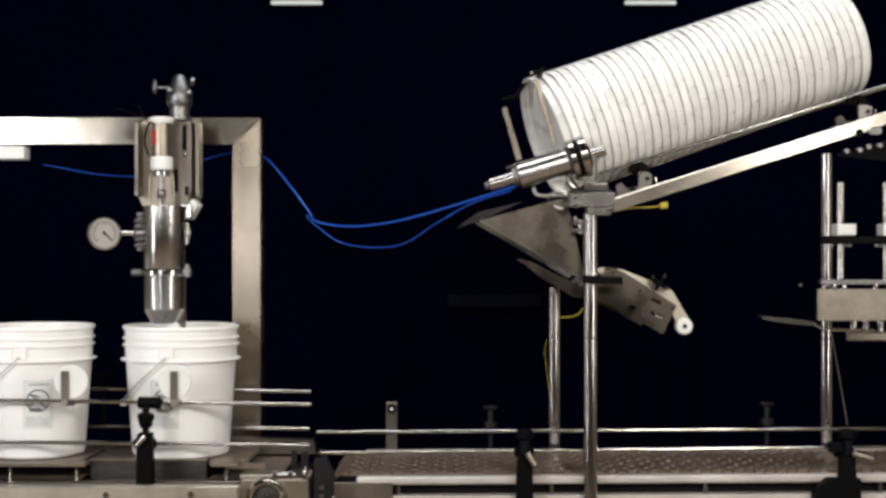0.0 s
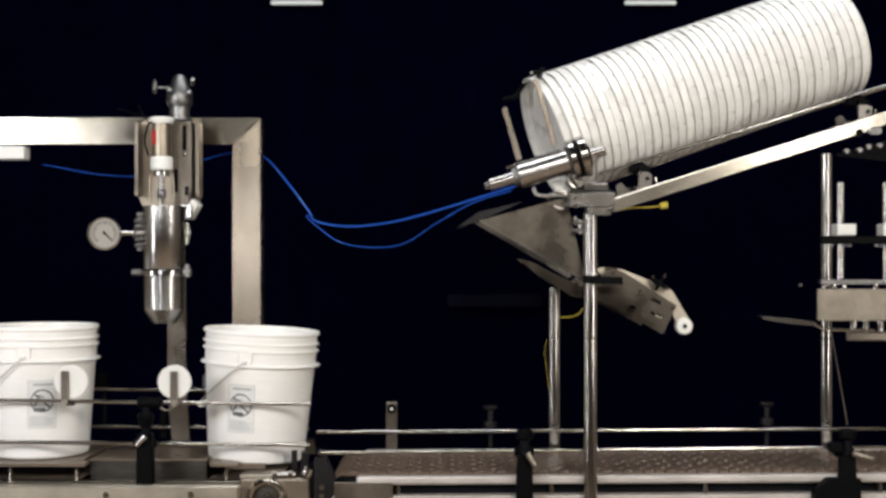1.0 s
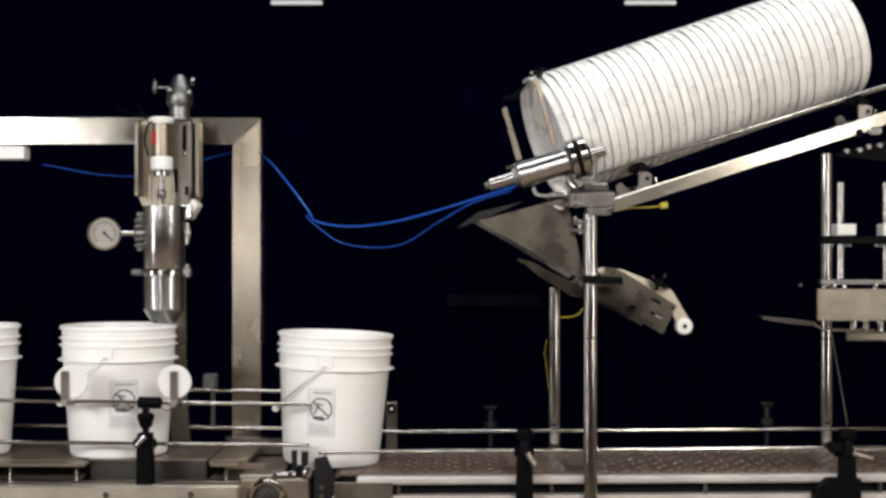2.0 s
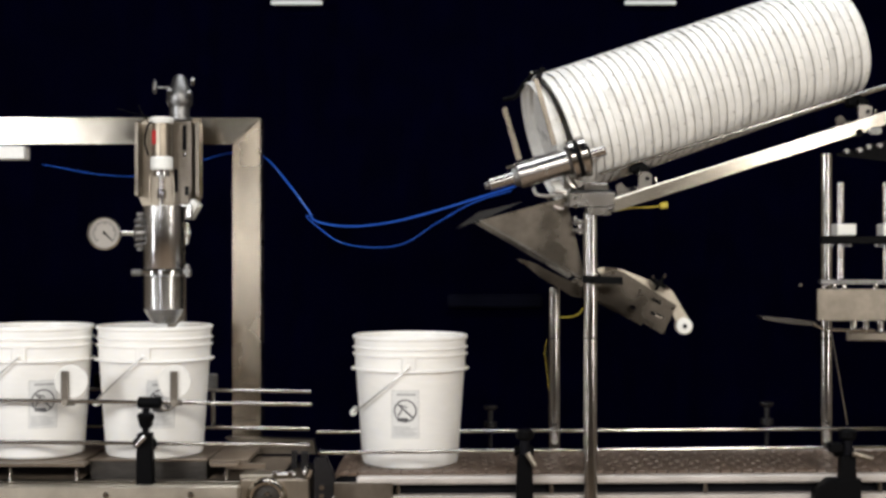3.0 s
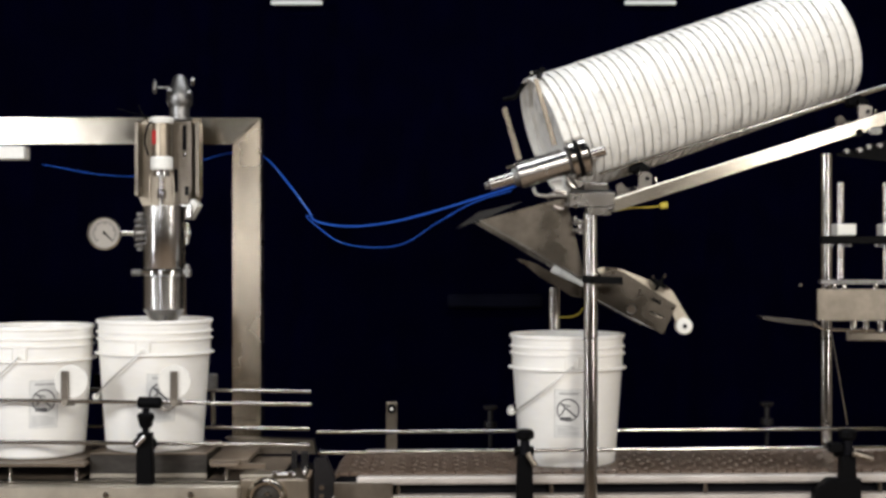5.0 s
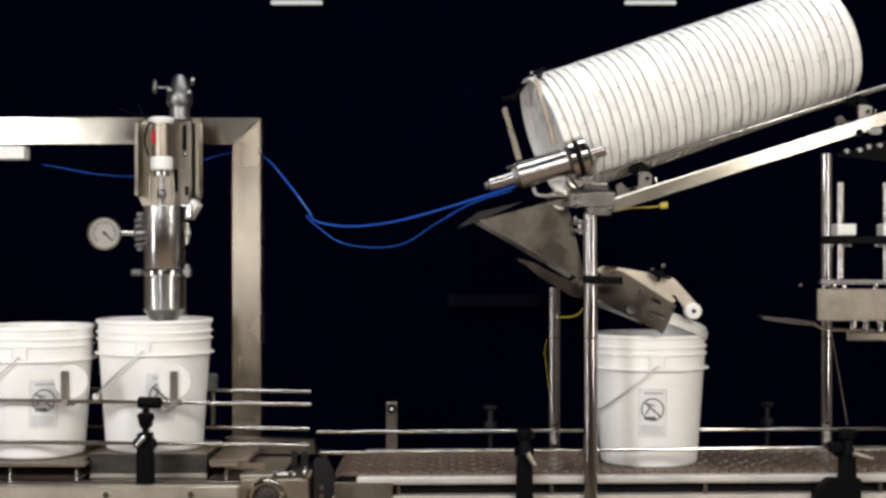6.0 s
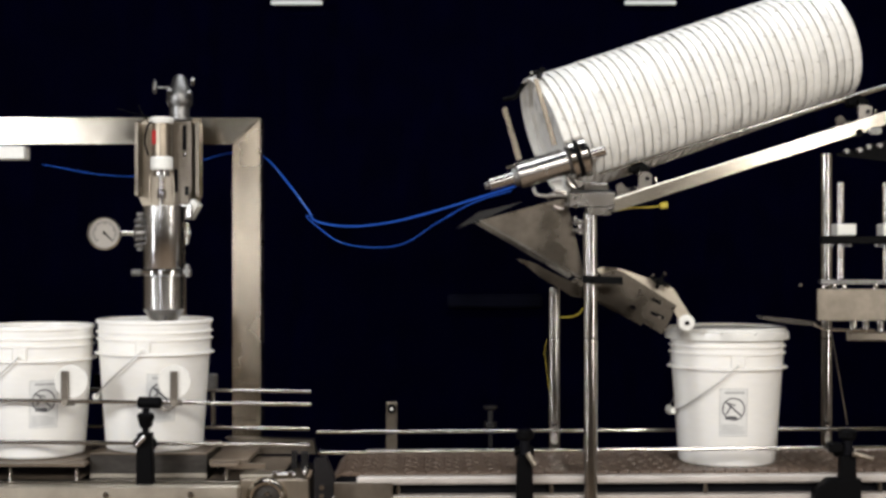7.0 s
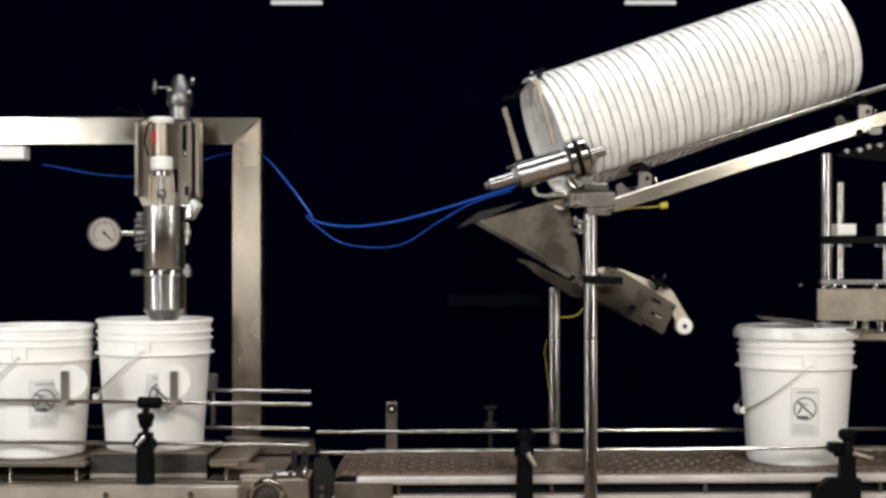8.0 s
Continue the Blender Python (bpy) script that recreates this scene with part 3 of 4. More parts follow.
single("thin_cable", hose(new_bm(), [(0.2922, 0.25, 1.1975), (0.2859, 0.25, 1.1578), (0.2907, 0.25, 1.1181), (0.2986, 0.25, 1.0545)], 0.0007), YELLOW, "thin yellow cable hanging beside the post", "cable")

# ---- blue air hoses ----
single("air_hose", hose(new_bm(), [(-0.7000, 0.365, 1.7050), (-0.6270, 0.365, 1.7260), (-0.5610, 0.365, 1.7290), (-0.5080, 0.33, 1.7100), (-0.4300, 0.10, 1.6420), (-0.3556, 0, 1.5527), (-0.3333, 0, 1.5229),
       (-0.2407, -0.05, 1.5087), (-0.1209, -0.12, 1.5205), (0.0085, -0.18, 1.5533), (0.106, -0.23, 1.5825), (0.1781, -0.24, 1.6044)], 0.0024, 10, 10), BLUE, "blue plastic air hose sagging to the cylinder", "hose")
single("air_hose", hose(new_bm(), [(-0.3461, 0.01, 1.541), (-0.3576, -0.01, 1.5346), (-0.3333, 0, 1.511), (-0.2737, 0, 1.4693), (-0.1893, -0.05, 1.4544), (-0.0993, -0.12, 1.4640), (-0.0198, -0.18, 1.5123), (0.078, -0.235, 1.5656), (0.1679, -0.25, 1.5929)], 0.0013, 10, 10), BLUE, "second blue air hose hanging lower", "hose")
single("air_hose", hose(new_bm(), [(-1.1150, 0.22, 1.6850), (-1.0700, 0.22, 1.6775), (-0.9835, 0.22, 1.6612), (-0.8969, 0.22, 1.6533), (-0.8291, 0.22, 1.6549)], 0.0010, 10, 8), BLUE, "blue plastic air hose behind the filler", "hose")

# ---- filler frame ----
ff = thing("filler_frame", "brushed stainless steel square tube portal", "frame", (-0.5541, 0.30, 0))
bm = prism(new_bm(), [(-0.5939, 0), (-0.5143, 0), (-0.5143, 1.8194), (-0.5939, 1.7441)], 0.26, 0.34, 0.0008)
part("upright", bm, STEEL_V, ff)
bm = prism(new_bm(), [(-1.726, 1.7454), (-0.5949, 1.7447), (-0.5149, 1.821), (-1.726, 1.821)], 0.26, 0.34, 0.0008)
part("crossbeam", bm, STEEL_H, ff)
part("nozzle_bracket", box(new_bm(), -0.806, -0.7041, 0.126, 0.258, 1.7464, 1.806, 0.002), SHEET, ff)
bm = box(new_bm(), -1.7173, -1.1755, 0.24, 0.30, 1.7019, 1.7391, 0.003)
single("side_arm", bm, NYLON, "pale cream bar under the crossbeam", "bar")


# ---- filling nozzle ----
noz = thing("filling_nozzle", "polished steel filling nozzle with air actuator", "nozzle", (-0.7349, 0, 1.2581))
cx = -0.7349


def turned(name, pairs, mat, x=None, y=0.0, seg=40, label=""):
    """pairs: (radius, z)"""
    return part(name, lathe(new_bm(), [(0, pairs[0][1])] + pairs + [(0, pairs[-1][1])], Matrix.Translation((cx if x is None else x, y, 0)), seg), mat, noz, label)


R = 0.0015
turned("barrel", [(36 * R, 1.395), (37 * R, 1.3979), (37 * R, 1.5616), (36 * R, 1.5631)], NOZZLE)
turned("lower_barrel", [(20 * R, 1.2551), (21 * R, 1.2566), (36.5 * R, 1.2923), (36.5 * R, 1.3801)], NOZZLE)
turned("clamp_ring", [(40 * R, 1.3801), (42 * R, 1.3831), (42 * R, 1.3935), (40 * R, 1.3964)], CHROME)
bm = rod(new_bm(), (-0.6784, -0.03, 1.389), (-0.6576, -0.03, 1.389), 0.012, bevel=0.002)
rod(bm, (-0.6665, -0.035, 1.4098), (-0.6665, -0.035, 1.3771), 0.007)
part("clamp_nut", bm, CAST, noz)
part("clamp_hinge", rod(new_bm(), (-0.8153, -0.02, 1.389), (-0.7915, -0.02, 1.389), 0.009, bevel=0.002), CAST, noz)
# yoke and stem
for u in (265, 307):
    part("yoke_leg", hose(new_bm(), [(across(u, 0), 0, 1.5616), (across(u, 0), 0, 1.6226), ((across(u, 0) * 0.8 + -0.7409 * 0.2), 0, 1.6479), (-0.7409, 0, 1.6553)], 0.0028), PLATE, noz)
turned("stem", [(5 * R, 1.5586), (5 * R, 1.6598)], POLISHED, -0.7409)
turned("stem_nut", [(7 * R, 1.5824), (8 * R, 1.5913), (8 * R, 1.6032), (5 * R, 1.6092)], CHROME, -0.7409, seg=6)
turned("gland", [(13 * R, 1.6404), (14 * R, 1.6419), (14 * R, 1.6568), (12 * R, 1.6598)], CHROME, -0.7409)
turned("lower_cap", [(18 * R, 1.6583), (19.5 * R, 1.6613), (19.5 * R, 1.6895), (18 * R, 1.6925)], NYLON, -0.7409)
turned("actuator", [(17 * R, 1.691), (17 * R, 1.7818)], PLATE, -0.7409)
turned("upper_cap", [(20 * R, 1.7803), (21 * R, 1.7833), (21 * R, 1.7937), (18 * R, 1.7966)], NYLON, -0.7409)
bm = new_bm()
lathe(bm, [(17.3 * R, 1.7252), (17.4 * R, 1.7609)], Matrix.Translation((-0.7409, 0, 0)), 48)
bmesh.ops.delete(bm, geom=[f for f in bm.faces if not (f.calc_center_median().y < -0.005 and -0.7692 < f.calc_center_median().x < -0.7513)], context="FACES")
part("red_mark", bm, RED, noz)
# rear valve body, mount plate, top fitting
bm = prism(new_bm(), [(-0.8294, 1.7864), (-0.8018, 1.8048), (-0.6574, 1.8048), (-0.6559, 1.5898), (-0.6851, 1.5329), (-0.8018, 1.5329), (-0.8294, 1.5975)], 0.115, 0.125, 0.001)
part("mount_plate", bm, PLATE, noz)
for p, q in ((244, 250), (350, 357)):
    part("plate_flange", box(new_bm(), across(p, 0.1), across(q, 0.1), 0.06, 0.115, 1.5921, 1.7907, 0.001), SHEET, noz)
x2 = -0.7083
bm = prism(new_bm(), [(-0.7257, 1.7932), (-0.6713, 1.7932), (-0.6698, 1.6178), (-0.6803, 1.5543), (-0.7196, 1.5543), (-0.7257, 1.6027)], 0.055, 0.110, 0.003)
part("valve_body", bm, SHEET, noz)
for u, z0, z1 in ((327, 222, 266), (331, 330, 346), (312, 300, 340)):
    part("body_slot", box(new_bm(), across(u - 4, 0.055), across(u + 3, 0.055), 0.052, 0.056, height(z1, 0.055), height(z0, 0.055), 0.001), DARK, noz)
part("body_screw", rod(new_bm(), (-0.6906, 0.05, 1.7003), (-0.6906, 0.058, 1.7003), 0.006, seg=12, bevel=0.001), CHROME, noz)
part("corner_block", prism(new_bm(), [(-0.6981, 1.542), (-0.6695, 1.5842), (-0.6514, 1.5691), (-0.6725, 1.5299), (-0.6936, 1.5299)], 0.045, 0.110, 0.002), NYLON, noz)
turned("top_ferrule", [(22 * R, 1.7966), (22 * R, 1.8026), (18 * R, 1.8041), (18 * R, 1.8353), (20 * R, 1.8368)], CAST, x2, 0.08)
turned("top_valve", [(20 * R, 1.8323), (23 * R, 1.8413), (23 * R, 1.871), (17 * R, 1.8859), (12 * R, 1.9097), (7 * R, 1.9186)], CAST, x2, 0.08, 24)
bm = rod(new_bm(), (-0.765, 0.06, 1.8824), (-0.7317, 0.06, 1.8824), 0.004)
lathe(bm, [(0, -0.004), (0.008, -0.004), (0.010, 0), (0.008, 0.004), (0, 0.004)], Matrix.Translation((-0.771, 0.06, 1.8839)) @ Matrix.Diagonal((1, 1, 1, 1)) @ Matrix.Rotation(radians(90), 4, "Y") @ Matrix.Diagonal((2.2, 1, 1, 1)), 16)
part("tap_handle", bm, CAST, noz)
for u, v in ((340, 150), (300, 168), (334, 172)):
    part("fitting", rod(new_bm(), (across(u, 0.05), 0.05, height(v, 0.05)), (across(u + 3, 0.05), 0.03, height(v - 8, 0.05)), 0.006, bevel=0.001), CAST, noz)
bm = prism(new_bm(), [(-0.7535, 1.2663), (-0.7535, 1.0501), (-0.7411, 0.9235), (-0.6917, 0.9235), (-0.701, 1.0655), (-0.7041, 1.3589), (-0.7195, 1.5442), (-0.7473, 1.5442)], 0.14, 0.155, 0.001)
part("drop_bar", bm, SHEET, noz)
bm = box(new_bm(), -0.697, -0.6641, 0.01, 0.03, 1.5323, 1.5682, 0.002)
rod(bm, (-0.6839, 0.03, 1.519), (-0.6839, 0.03, 1.4635), 0.012)
rod(bm, (-0.6929, 0.03, 1.4935), (-0.6689, 0.03, 1.4905), 0.010)
part("inlet_elbow", bm, CHROME, noz)
bm = hose(new_bm(), [(-0.7606, -0.02, 1.7829), (-0.7703, -0.03, 1.7732), (-0.7855, 0.0, 1.7342), (-0.7766, 0.0, 1.697)], 0.003)
hose(bm, [(-0.7766, 0, 1.7847), (-0.7885, 0, 1.8026), (-0.7974, 0, 1.8175), (-0.8004, 0, 1.8294)], 0.002)
hose(bm, [(-0.7706, 0, 1.7966), (-0.8168, 0, 1.8085), (-0.8599, 0, 1.8204)], 0.0015)
part("sensor_wires", bm, BLACK, noz)

# ---- pressure gauge ----
ga = thing("pressure_gauge", "round steel pressure gauge with pale dial", "gauge", (-0.8849, -0.02, 1.4914))
face = Matrix.Translation((-0.8825, -0.03, 1.4913)) @ Matrix.Rotation(radians(90), 4, "X")
g = 0.0015
part("case", lathe(new_bm(), [(0, -0.03), (26 * g, -0.03), (28 * g, -0.026), (28.5 * g, 0.004), (29.5 * g, 0.006), (29.5 * g, 0.010), (27 * g, 0.012), (25.5 * g, 0.008), (25 * g, 0.004), (0, 0.004)], face, 48), CHROME, ga)
dial = part("dial", lathe(new_bm(), [(0, 0.0045), (25 * g, 0.0045), (25 * g, 0.006), (0, 0.006)], face, 48), DIAL, ga)
bm = new_bm()
for i in range(21):
    a = radians(225 - 270 * i / 20)
    r0, r1 = (15.5 * g, 21 * g) if i % 5 == 0 else (18 * g, 21 * g)
    rod(bm, face @ Vector((r0 * math.cos(a), r0 * math.sin(a), 0.0065)), face @ Vector((r1 * math.cos(a), r1 * math.sin(a), 0.0065)), 0.0019, seg=5)
part("scale", bm, INK, dial)
bm = rod(new_bm(), face @ Vector((-0.004, 0.005, 0.0075)), face @ Vector((0.016, -0.016, 0.0075)), 0.0018, seg=6)
rod(bm, face @ Vector((0, 0, 0.0055)), face @ Vector((0, 0, 0.009)), 0.004, seg=12)
part("needle", bm, BLACK, dial)
bm = rod(new_bm(), (-0.8441, -0.03, 1.4913), (-0.805, -0.02, 1.4914), 0.0065)
part("neck", bm, CHROME, ga)
bm = rod(new_bm(), (-0.8109, -0.02, 1.4914), (-0.7834, -0.01, 1.4915), 0.014, bevel=0.002)
for v in (392, 402, 424, 434):
    rod(bm, (across(238, -0.03), -0.03, height(v, -0.03)), (across(254, -0.02), -0.02, height(v, -0.02)), 0.0055, seg=8)
rod(bm, (-0.7968, -0.01, 1.5435), (-0.7968, -0.01, 1.4455), 0.0075)
rod(bm, (-0.802, -0.02, 1.5403), (-0.7834, -0.01, 1.5405), 0.006)
part("manifold", bm, CAST, ga)


# ---- infeed conveyor with the weighing platform ----
inf = thing("infeed_conveyor", "stainless steel infeed conveyor under the filler", "conveyor", (-0.7945, 0, 0))
for x0, x1, y0, y1 in ((-1.6, -0.8999, -0.172, -0.122), (-0.5848, -0.5167, -0.172, -0.122), (-1.6, -0.5167, 0.122, 0.172)):
    part("wear_strip", box(new_bm(), x0, x1, y0, y1, 0.903, 0.911, 0.001), DECK, inf)
for x0, x1 in ((-1.6, -0.9177), (-0.5964, -0.4979)):
    part("slide_bed", box(new_bm(), x0, x1, -0.118, 0.118, 0.900, 0.912, 0.001), DECK, inf)
for y0, y1 in ((-0.232, -0.190), (0.190, 0.232)):
    bm = box(new_bm(), -1.6, -0.5023, y0, y1, 0.60, 0.8665, 0.006)
    # Rear side gets the dark colour for the shade in the gap below the bed.
    part("side_frame", bm, TAN_STEEL if y0 < 0 else DARK, inf)
# Dark colour stands for the shade down in the gap.
part("deck", box(new_bm(), -1.6, -0.5052, -0.19, 0.19, 0.80, 0.806), DARK, inf)
for x0, x1 in ((-1.6, -0.9190), (-0.5950, -0.5070)):
    part("deck_plate", box(new_bm(), x0, x1, -0.149, 0.10, 0.864, 0.868, 0.001), DECK, inf)
part("frame_lip", box(new_bm(), -1.6, -0.5067, -0.188, -0.150, 0.8697 - 0.004, 0.8697, 0.001), SHEET, inf)
for u in (16, 134, 400):
    part("spacer", rod(new_bm(), (across(u, -0.17), -0.160, 0.8697), (across(u, -0.17), -0.160, 0.897), 0.005), POLISHED, inf)
for u in (188, 338):
    part("frame_bolt", rod(new_bm(), (across(u, -0.23), -0.238, 0.8431), (across(u, -0.23), -0.231, 0.8431), 0.008, seg=12, bevel=0.002), CHROME, inf)
for x in (-1.4, -0.7201):
    for y in (-0.21, 0.21):
        part("leg", box(new_bm(), x - 0.025, x + 0.025, y - 0.012, y + 0.012, 0, 0.60), STEEL_V, inf)
# platform that lifts the pail
plat = thing("lifting_platform", "dull steel weighing platform under the filled pail", "platform", (0, 0, 0))
bm = box(new_bm(), -0.9011, -0.6017, -0.116, 0.116, 0.850, 0.909, 0.002)
part("platform_box", bm, PLATFORM, plat)
part("platform_top", box(new_bm(), -0.9011, -0.6017, -0.118, 0.118, 0.909, 0.913, 0.001), DECK, plat)
part("platform_lip", box(new_bm(), -0.9011, -0.6017, -0.122, -0.116, 0.850, 0.861, 0.001), TAN_STEEL, plat)

# guide rails, front pair and rear pair
gr = thing("guide_rails", "polished steel pail guide rails on clamps", "rail", (-0.742, -0.165, 0))
for y, p0, p1, q0, q1 in ((-0.165, -60, 708, 551, 716), (-0.165, -60, 782, 548, 788), (0.165, -60, 686, 551, 693), (0.165, -60, 752, 548, 759)):
    a, b = (across(p0, y), y, height(p1, y)), (across(q0, y), y, height(q1, y))
    part("rail", rod(new_bm(), a, b, 0.0052, seg=16, bevel=0.001), POLISHED, gr)


def rail_post(post_x, y, height, kind_of):
    s = -1 if y < 0 else 1
    t = thing("rail_post", "black plastic rail post with clamp knob", "post", (post_x, y, 0.6), kind_of)
    bm = prism(new_bm(), [(post_x - 0.024, 0.6), (post_x + 0.027, 0.6), (post_x + 0.019, height - 0.06), (post_x + 0.017, height), (post_x - 0.019, height), (post_x - 0.021, height - 0.05)], y - 0.016, y + 0.016, 0.003)
    part("column", bm, BLACK, t)
    return t


yp = -0.205
post1 = rail_post(-0.7392, -0.205, 0.9933, "rail posts")
xk = -0.7392
part("neck", rod(new_bm(), (xk, yp, 0.9905), (xk, yp, 1.0551), 0.009), DARK, post1)
part("knob", lathe(new_bm(), [(0, 1.0059), (0.014, 1.0059), (0.017, 1.0129), (0.019, 1.0242), (0.0215, 1.0284), (0.0215, 1.0368), (0.016, 1.0425), (0, 1.0439)], Matrix.Translation((xk, yp, 0)), 10), BLACK, post1)
bm = rod(new_bm(), (-0.7635, -0.185, 1.0661), (-0.7043, -0.185, 1.0647), 0.015, seg=16, bevel=0.004)
part("rail_clamp", bm, BLACK, post1)
bm = rod(new_bm(), (-0.7734, -0.185, 0.9645), (-0.717, -0.185, 0.9631), 0.013, seg=16, bevel=0.004)
part("rail_clamp", bm, BLACK, post1)
bm = rod(new_bm(), (-0.7579, -0.235, 0.9638), (-0.7342, -0.235, 0.9888), 0.006, bevel=0.002)
part("clamp_lever", bm, CHROME, post1)
part("clamp_wire", hose(new_bm(), [(-0.7037, -0.2, 1.0545), (-0.6868, -0.2, 1.0475), (-0.6699, -0.2, 1.0574), (-0.6643, -0.2, 1.0686)], 0.0022), DULL, post1)

# round reflectors on the front rail
for k, u in enumerate((308, 115)):
    x = (-0.6622, -0.9307)[k]
    off = (0.0, 0.014)[k]
    t = thing("reflector", "round white reflector on a steel tab", "reflector", (x, -0.165, 1.0648), "reflectors on the rail")
    part("disc", lathe(new_bm(), [(0, -0.004), (0.039, -0.004), (0.0415, -0.002), (0.0415, 0.004), (0.039, 0.006), (0, 0.006)], Matrix.Translation((x + off, -0.232, 1.1221)) @ Matrix.Rotation(radians(90), 4, "X"), 40), MATT, t)
    bm = box(new_bm(), x - 0.009, x + 0.009, -0.245, -0.241, 1.0674, 1.1495, 0.001)
    rod(bm, (x, -0.248, 1.0716), (x, -0.165, 1.0639), 0.008)
    part("tab", bm, SHEET, t)

# rear photo eye beside the nozzle
eye = thing("photo_eye", "small grey photo eye on the rear rail", "sensor", (-0.6461, 0.2, 1.0595))
bm = box(new_bm(), -0.6649, -0.6273, 0.18, 0.22, 1.0595, 1.1034, 0.004)
part("housing", bm, CAST, eye)
part("stalk", rod(new_bm(), (-0.6382, 0.2, 1.0595), (-0.6382, 0.2, 0.9623), 0.007), POLISHED, eye)
part("bracket", box(new_bm(), -0.6963, -0.6618, 0.19, 0.21, 1.047, 1.0689, 0.002), BLACK, eye)
eye = thing("photo_eye", "small black photo eye by the waiting pail", "sensor", (-0.9472, 0.2, 1.0595))
part("housing", box(new_bm(), -0.966, -0.9315, 0.18, 0.22, 1.0658, 1.1066, 0.004), BLACK, eye)
part("stalk", rod(new_bm(), (-0.9409, 0.2, 1.0658), (-0.9409, 0.2, 0.9623), 0.006), DARK, eye)
bm = box(new_bm(), -0.7841, -0.7637, 0.19, 0.21, 0.9262, 1.0046, 0.002)
single("rear_rail_post", bm, BLACK, "black rear rail post behind the pails", "post")

# ---- transfer end: drive hub ----
hub = thing("drive_end", "stainless drive housing with round bearing cover", "machine", (-0.4138, -0.2, 0.8603))
part("housing", box(new_bm(), -0.5066, -0.3321, -0.20, -0.17, 0.66, 0.8772, 0.004), PLATE, hub)
part("top_plate", box(new_bm(), -0.5081, -0.4234, -0.195, -0.13, 0.8869 - 0.01, 0.8869, 0.002), TAN_STEEL, hub)
part("inner_wall", box(new_bm(), -0.5168, -0.3431, -0.13, 0.17, 0.66, 0.862, 0.004), SHEET, hub)
m = Matrix.Translation((-0.4390, -0.2, 0.830)) @ Matrix.Rotation(radians(90), 4, "X")
part("bearing_cover", lathe(new_bm(), [(0.033, 0.004), (0.035, 0.013), (0.041, 0.016), (0.047, 0.012), (0.051, 0.005), (0.052, -0.002), (0.033, -0.002), (0.033, 0.004)], m, 40), STEEL_H, hub, "bright turned bearing ring")
part("bearing_dish", lathe(new_bm(), [(0, 0.006), (0.010, 0.006), (0.012, 0.003), (0.0345, 0.001), (0.0345, -0.002), (0, -0.002)], m, 32), PLATFORM, hub)
part("grease_nipple", rod(new_bm(), m @ Vector((0.002, 0.012, 0.002)), m @ Vector((0.002, 0.012, 0.014)), 0.006, seg=14, bevel=0.002), CHROME, hub)
for i in range(6):
    a = math.pi * i / 3 + 0.3
    bm = rod(new_bm(), m @ Vector((0.043 * math.cos(a), 0.043 * math.sin(a), 0.012)), m @ Vector((0.043 * math.cos(a), 0.043 * math.sin(a), 0.019)), 0.0042, seg=8)
    part("cover_bolt", bm, DULL, hub)
pin = part("adjuster", rod(new_bm(), (across(482, -0.185), -0.188, 0.8850), (across(524, -0.185), -0.188, 0.8850), 0.0085, seg=20, bevel=0.001), NOZZLE, hub, "polished belt adjuster")
for u in (488, 515):
    part("adjuster_nut", rod(new_bm(), (across(u - 4, -0.185), -0.188, 0.8850), (across(u + 4, -0.185), -0.188, 0.8850), 0.0125, seg=6, bevel=0.001), CHROME, pin)
part("axle_end", lathe(new_bm(), [(0.005, -0.012), (0.012, -0.012), (0.014, -0.009), (0.014, 0.009), (0.012, 0.012), (0.005, 0.012), (0.005, -0.012)], Matrix.Translation((-0.3360, -0.19, 0.8925)) @ Matrix.Rotation(radians(25), 4, "Y"), 24), CHROME, hub)
for u0, u1, v0, v1, mat in ((516, 526, 830, 797, GUNMETAL), (533, 546, 832, 799, GUNMETAL), (400, 470, 830, 820, DECK)):
    part("gap_plate", box(new_bm(), across(u0, -0.15), across(u1, -0.15), -0.155, -0.145, height(v0, -0.15), height(v1, -0.15), 0.001), mat, hub)
bm = prism(new_bm(), [(-0.5935, 0.9361), (-0.3532, 0.9303), (-0.346, 0.8927), (-0.5269, 0.8927)], 0.12, 0.165)
part("side_guard", bm, SHEET, hub)
part("dead_plate", box(new_bm(), -0.5060, -0.4020, -0.125, 0.118, 0.8835, 0.8870, 0.001), DECK, hub)
nose = thing("transfer_rollers", "row of small dark transfer rollers between conveyors", "roller", (-0.3242, -0.1, 0.8869))
for i in range(3):
    x = -0.4582 + i * 0.026
    part("roller", rod(new_bm(), (x, -0.13, 0.872 - 0.003 * i), (x, 0.16, 0.872 - 0.003 * i), 0.0105, seg=16), DARK, nose)
bm = prism(new_bm(), [(-0.3209, 0.9279), (-0.2899, 0.9363), (-0.2674, 0.88), (-0.2758, 0.804), (-0.3209, 0.804)], -0.205, -0.19, 0.002)
part("end_plate", bm, GUNMETAL, nose)
for v in (862, 877):
    bm = rod(new_bm(), (-0.3012, -0.213, height(v, -0.2)), (-0.3012, -0.204, height(v, -0.2)), 0.0065, seg=8)
    part("end_bolt", bm, CHROME, nose)

# ---- outfeed conveyor ----
out = thing("outfeed_conveyor", "steel outfeed conveyor with a brown chain belt", "conveyor", (0.4106, 0, 0))
SLOPE = radians(0.32)


def rise(x):
    return 0.888 + (x - -0.2737) * math.tan(SLOPE)


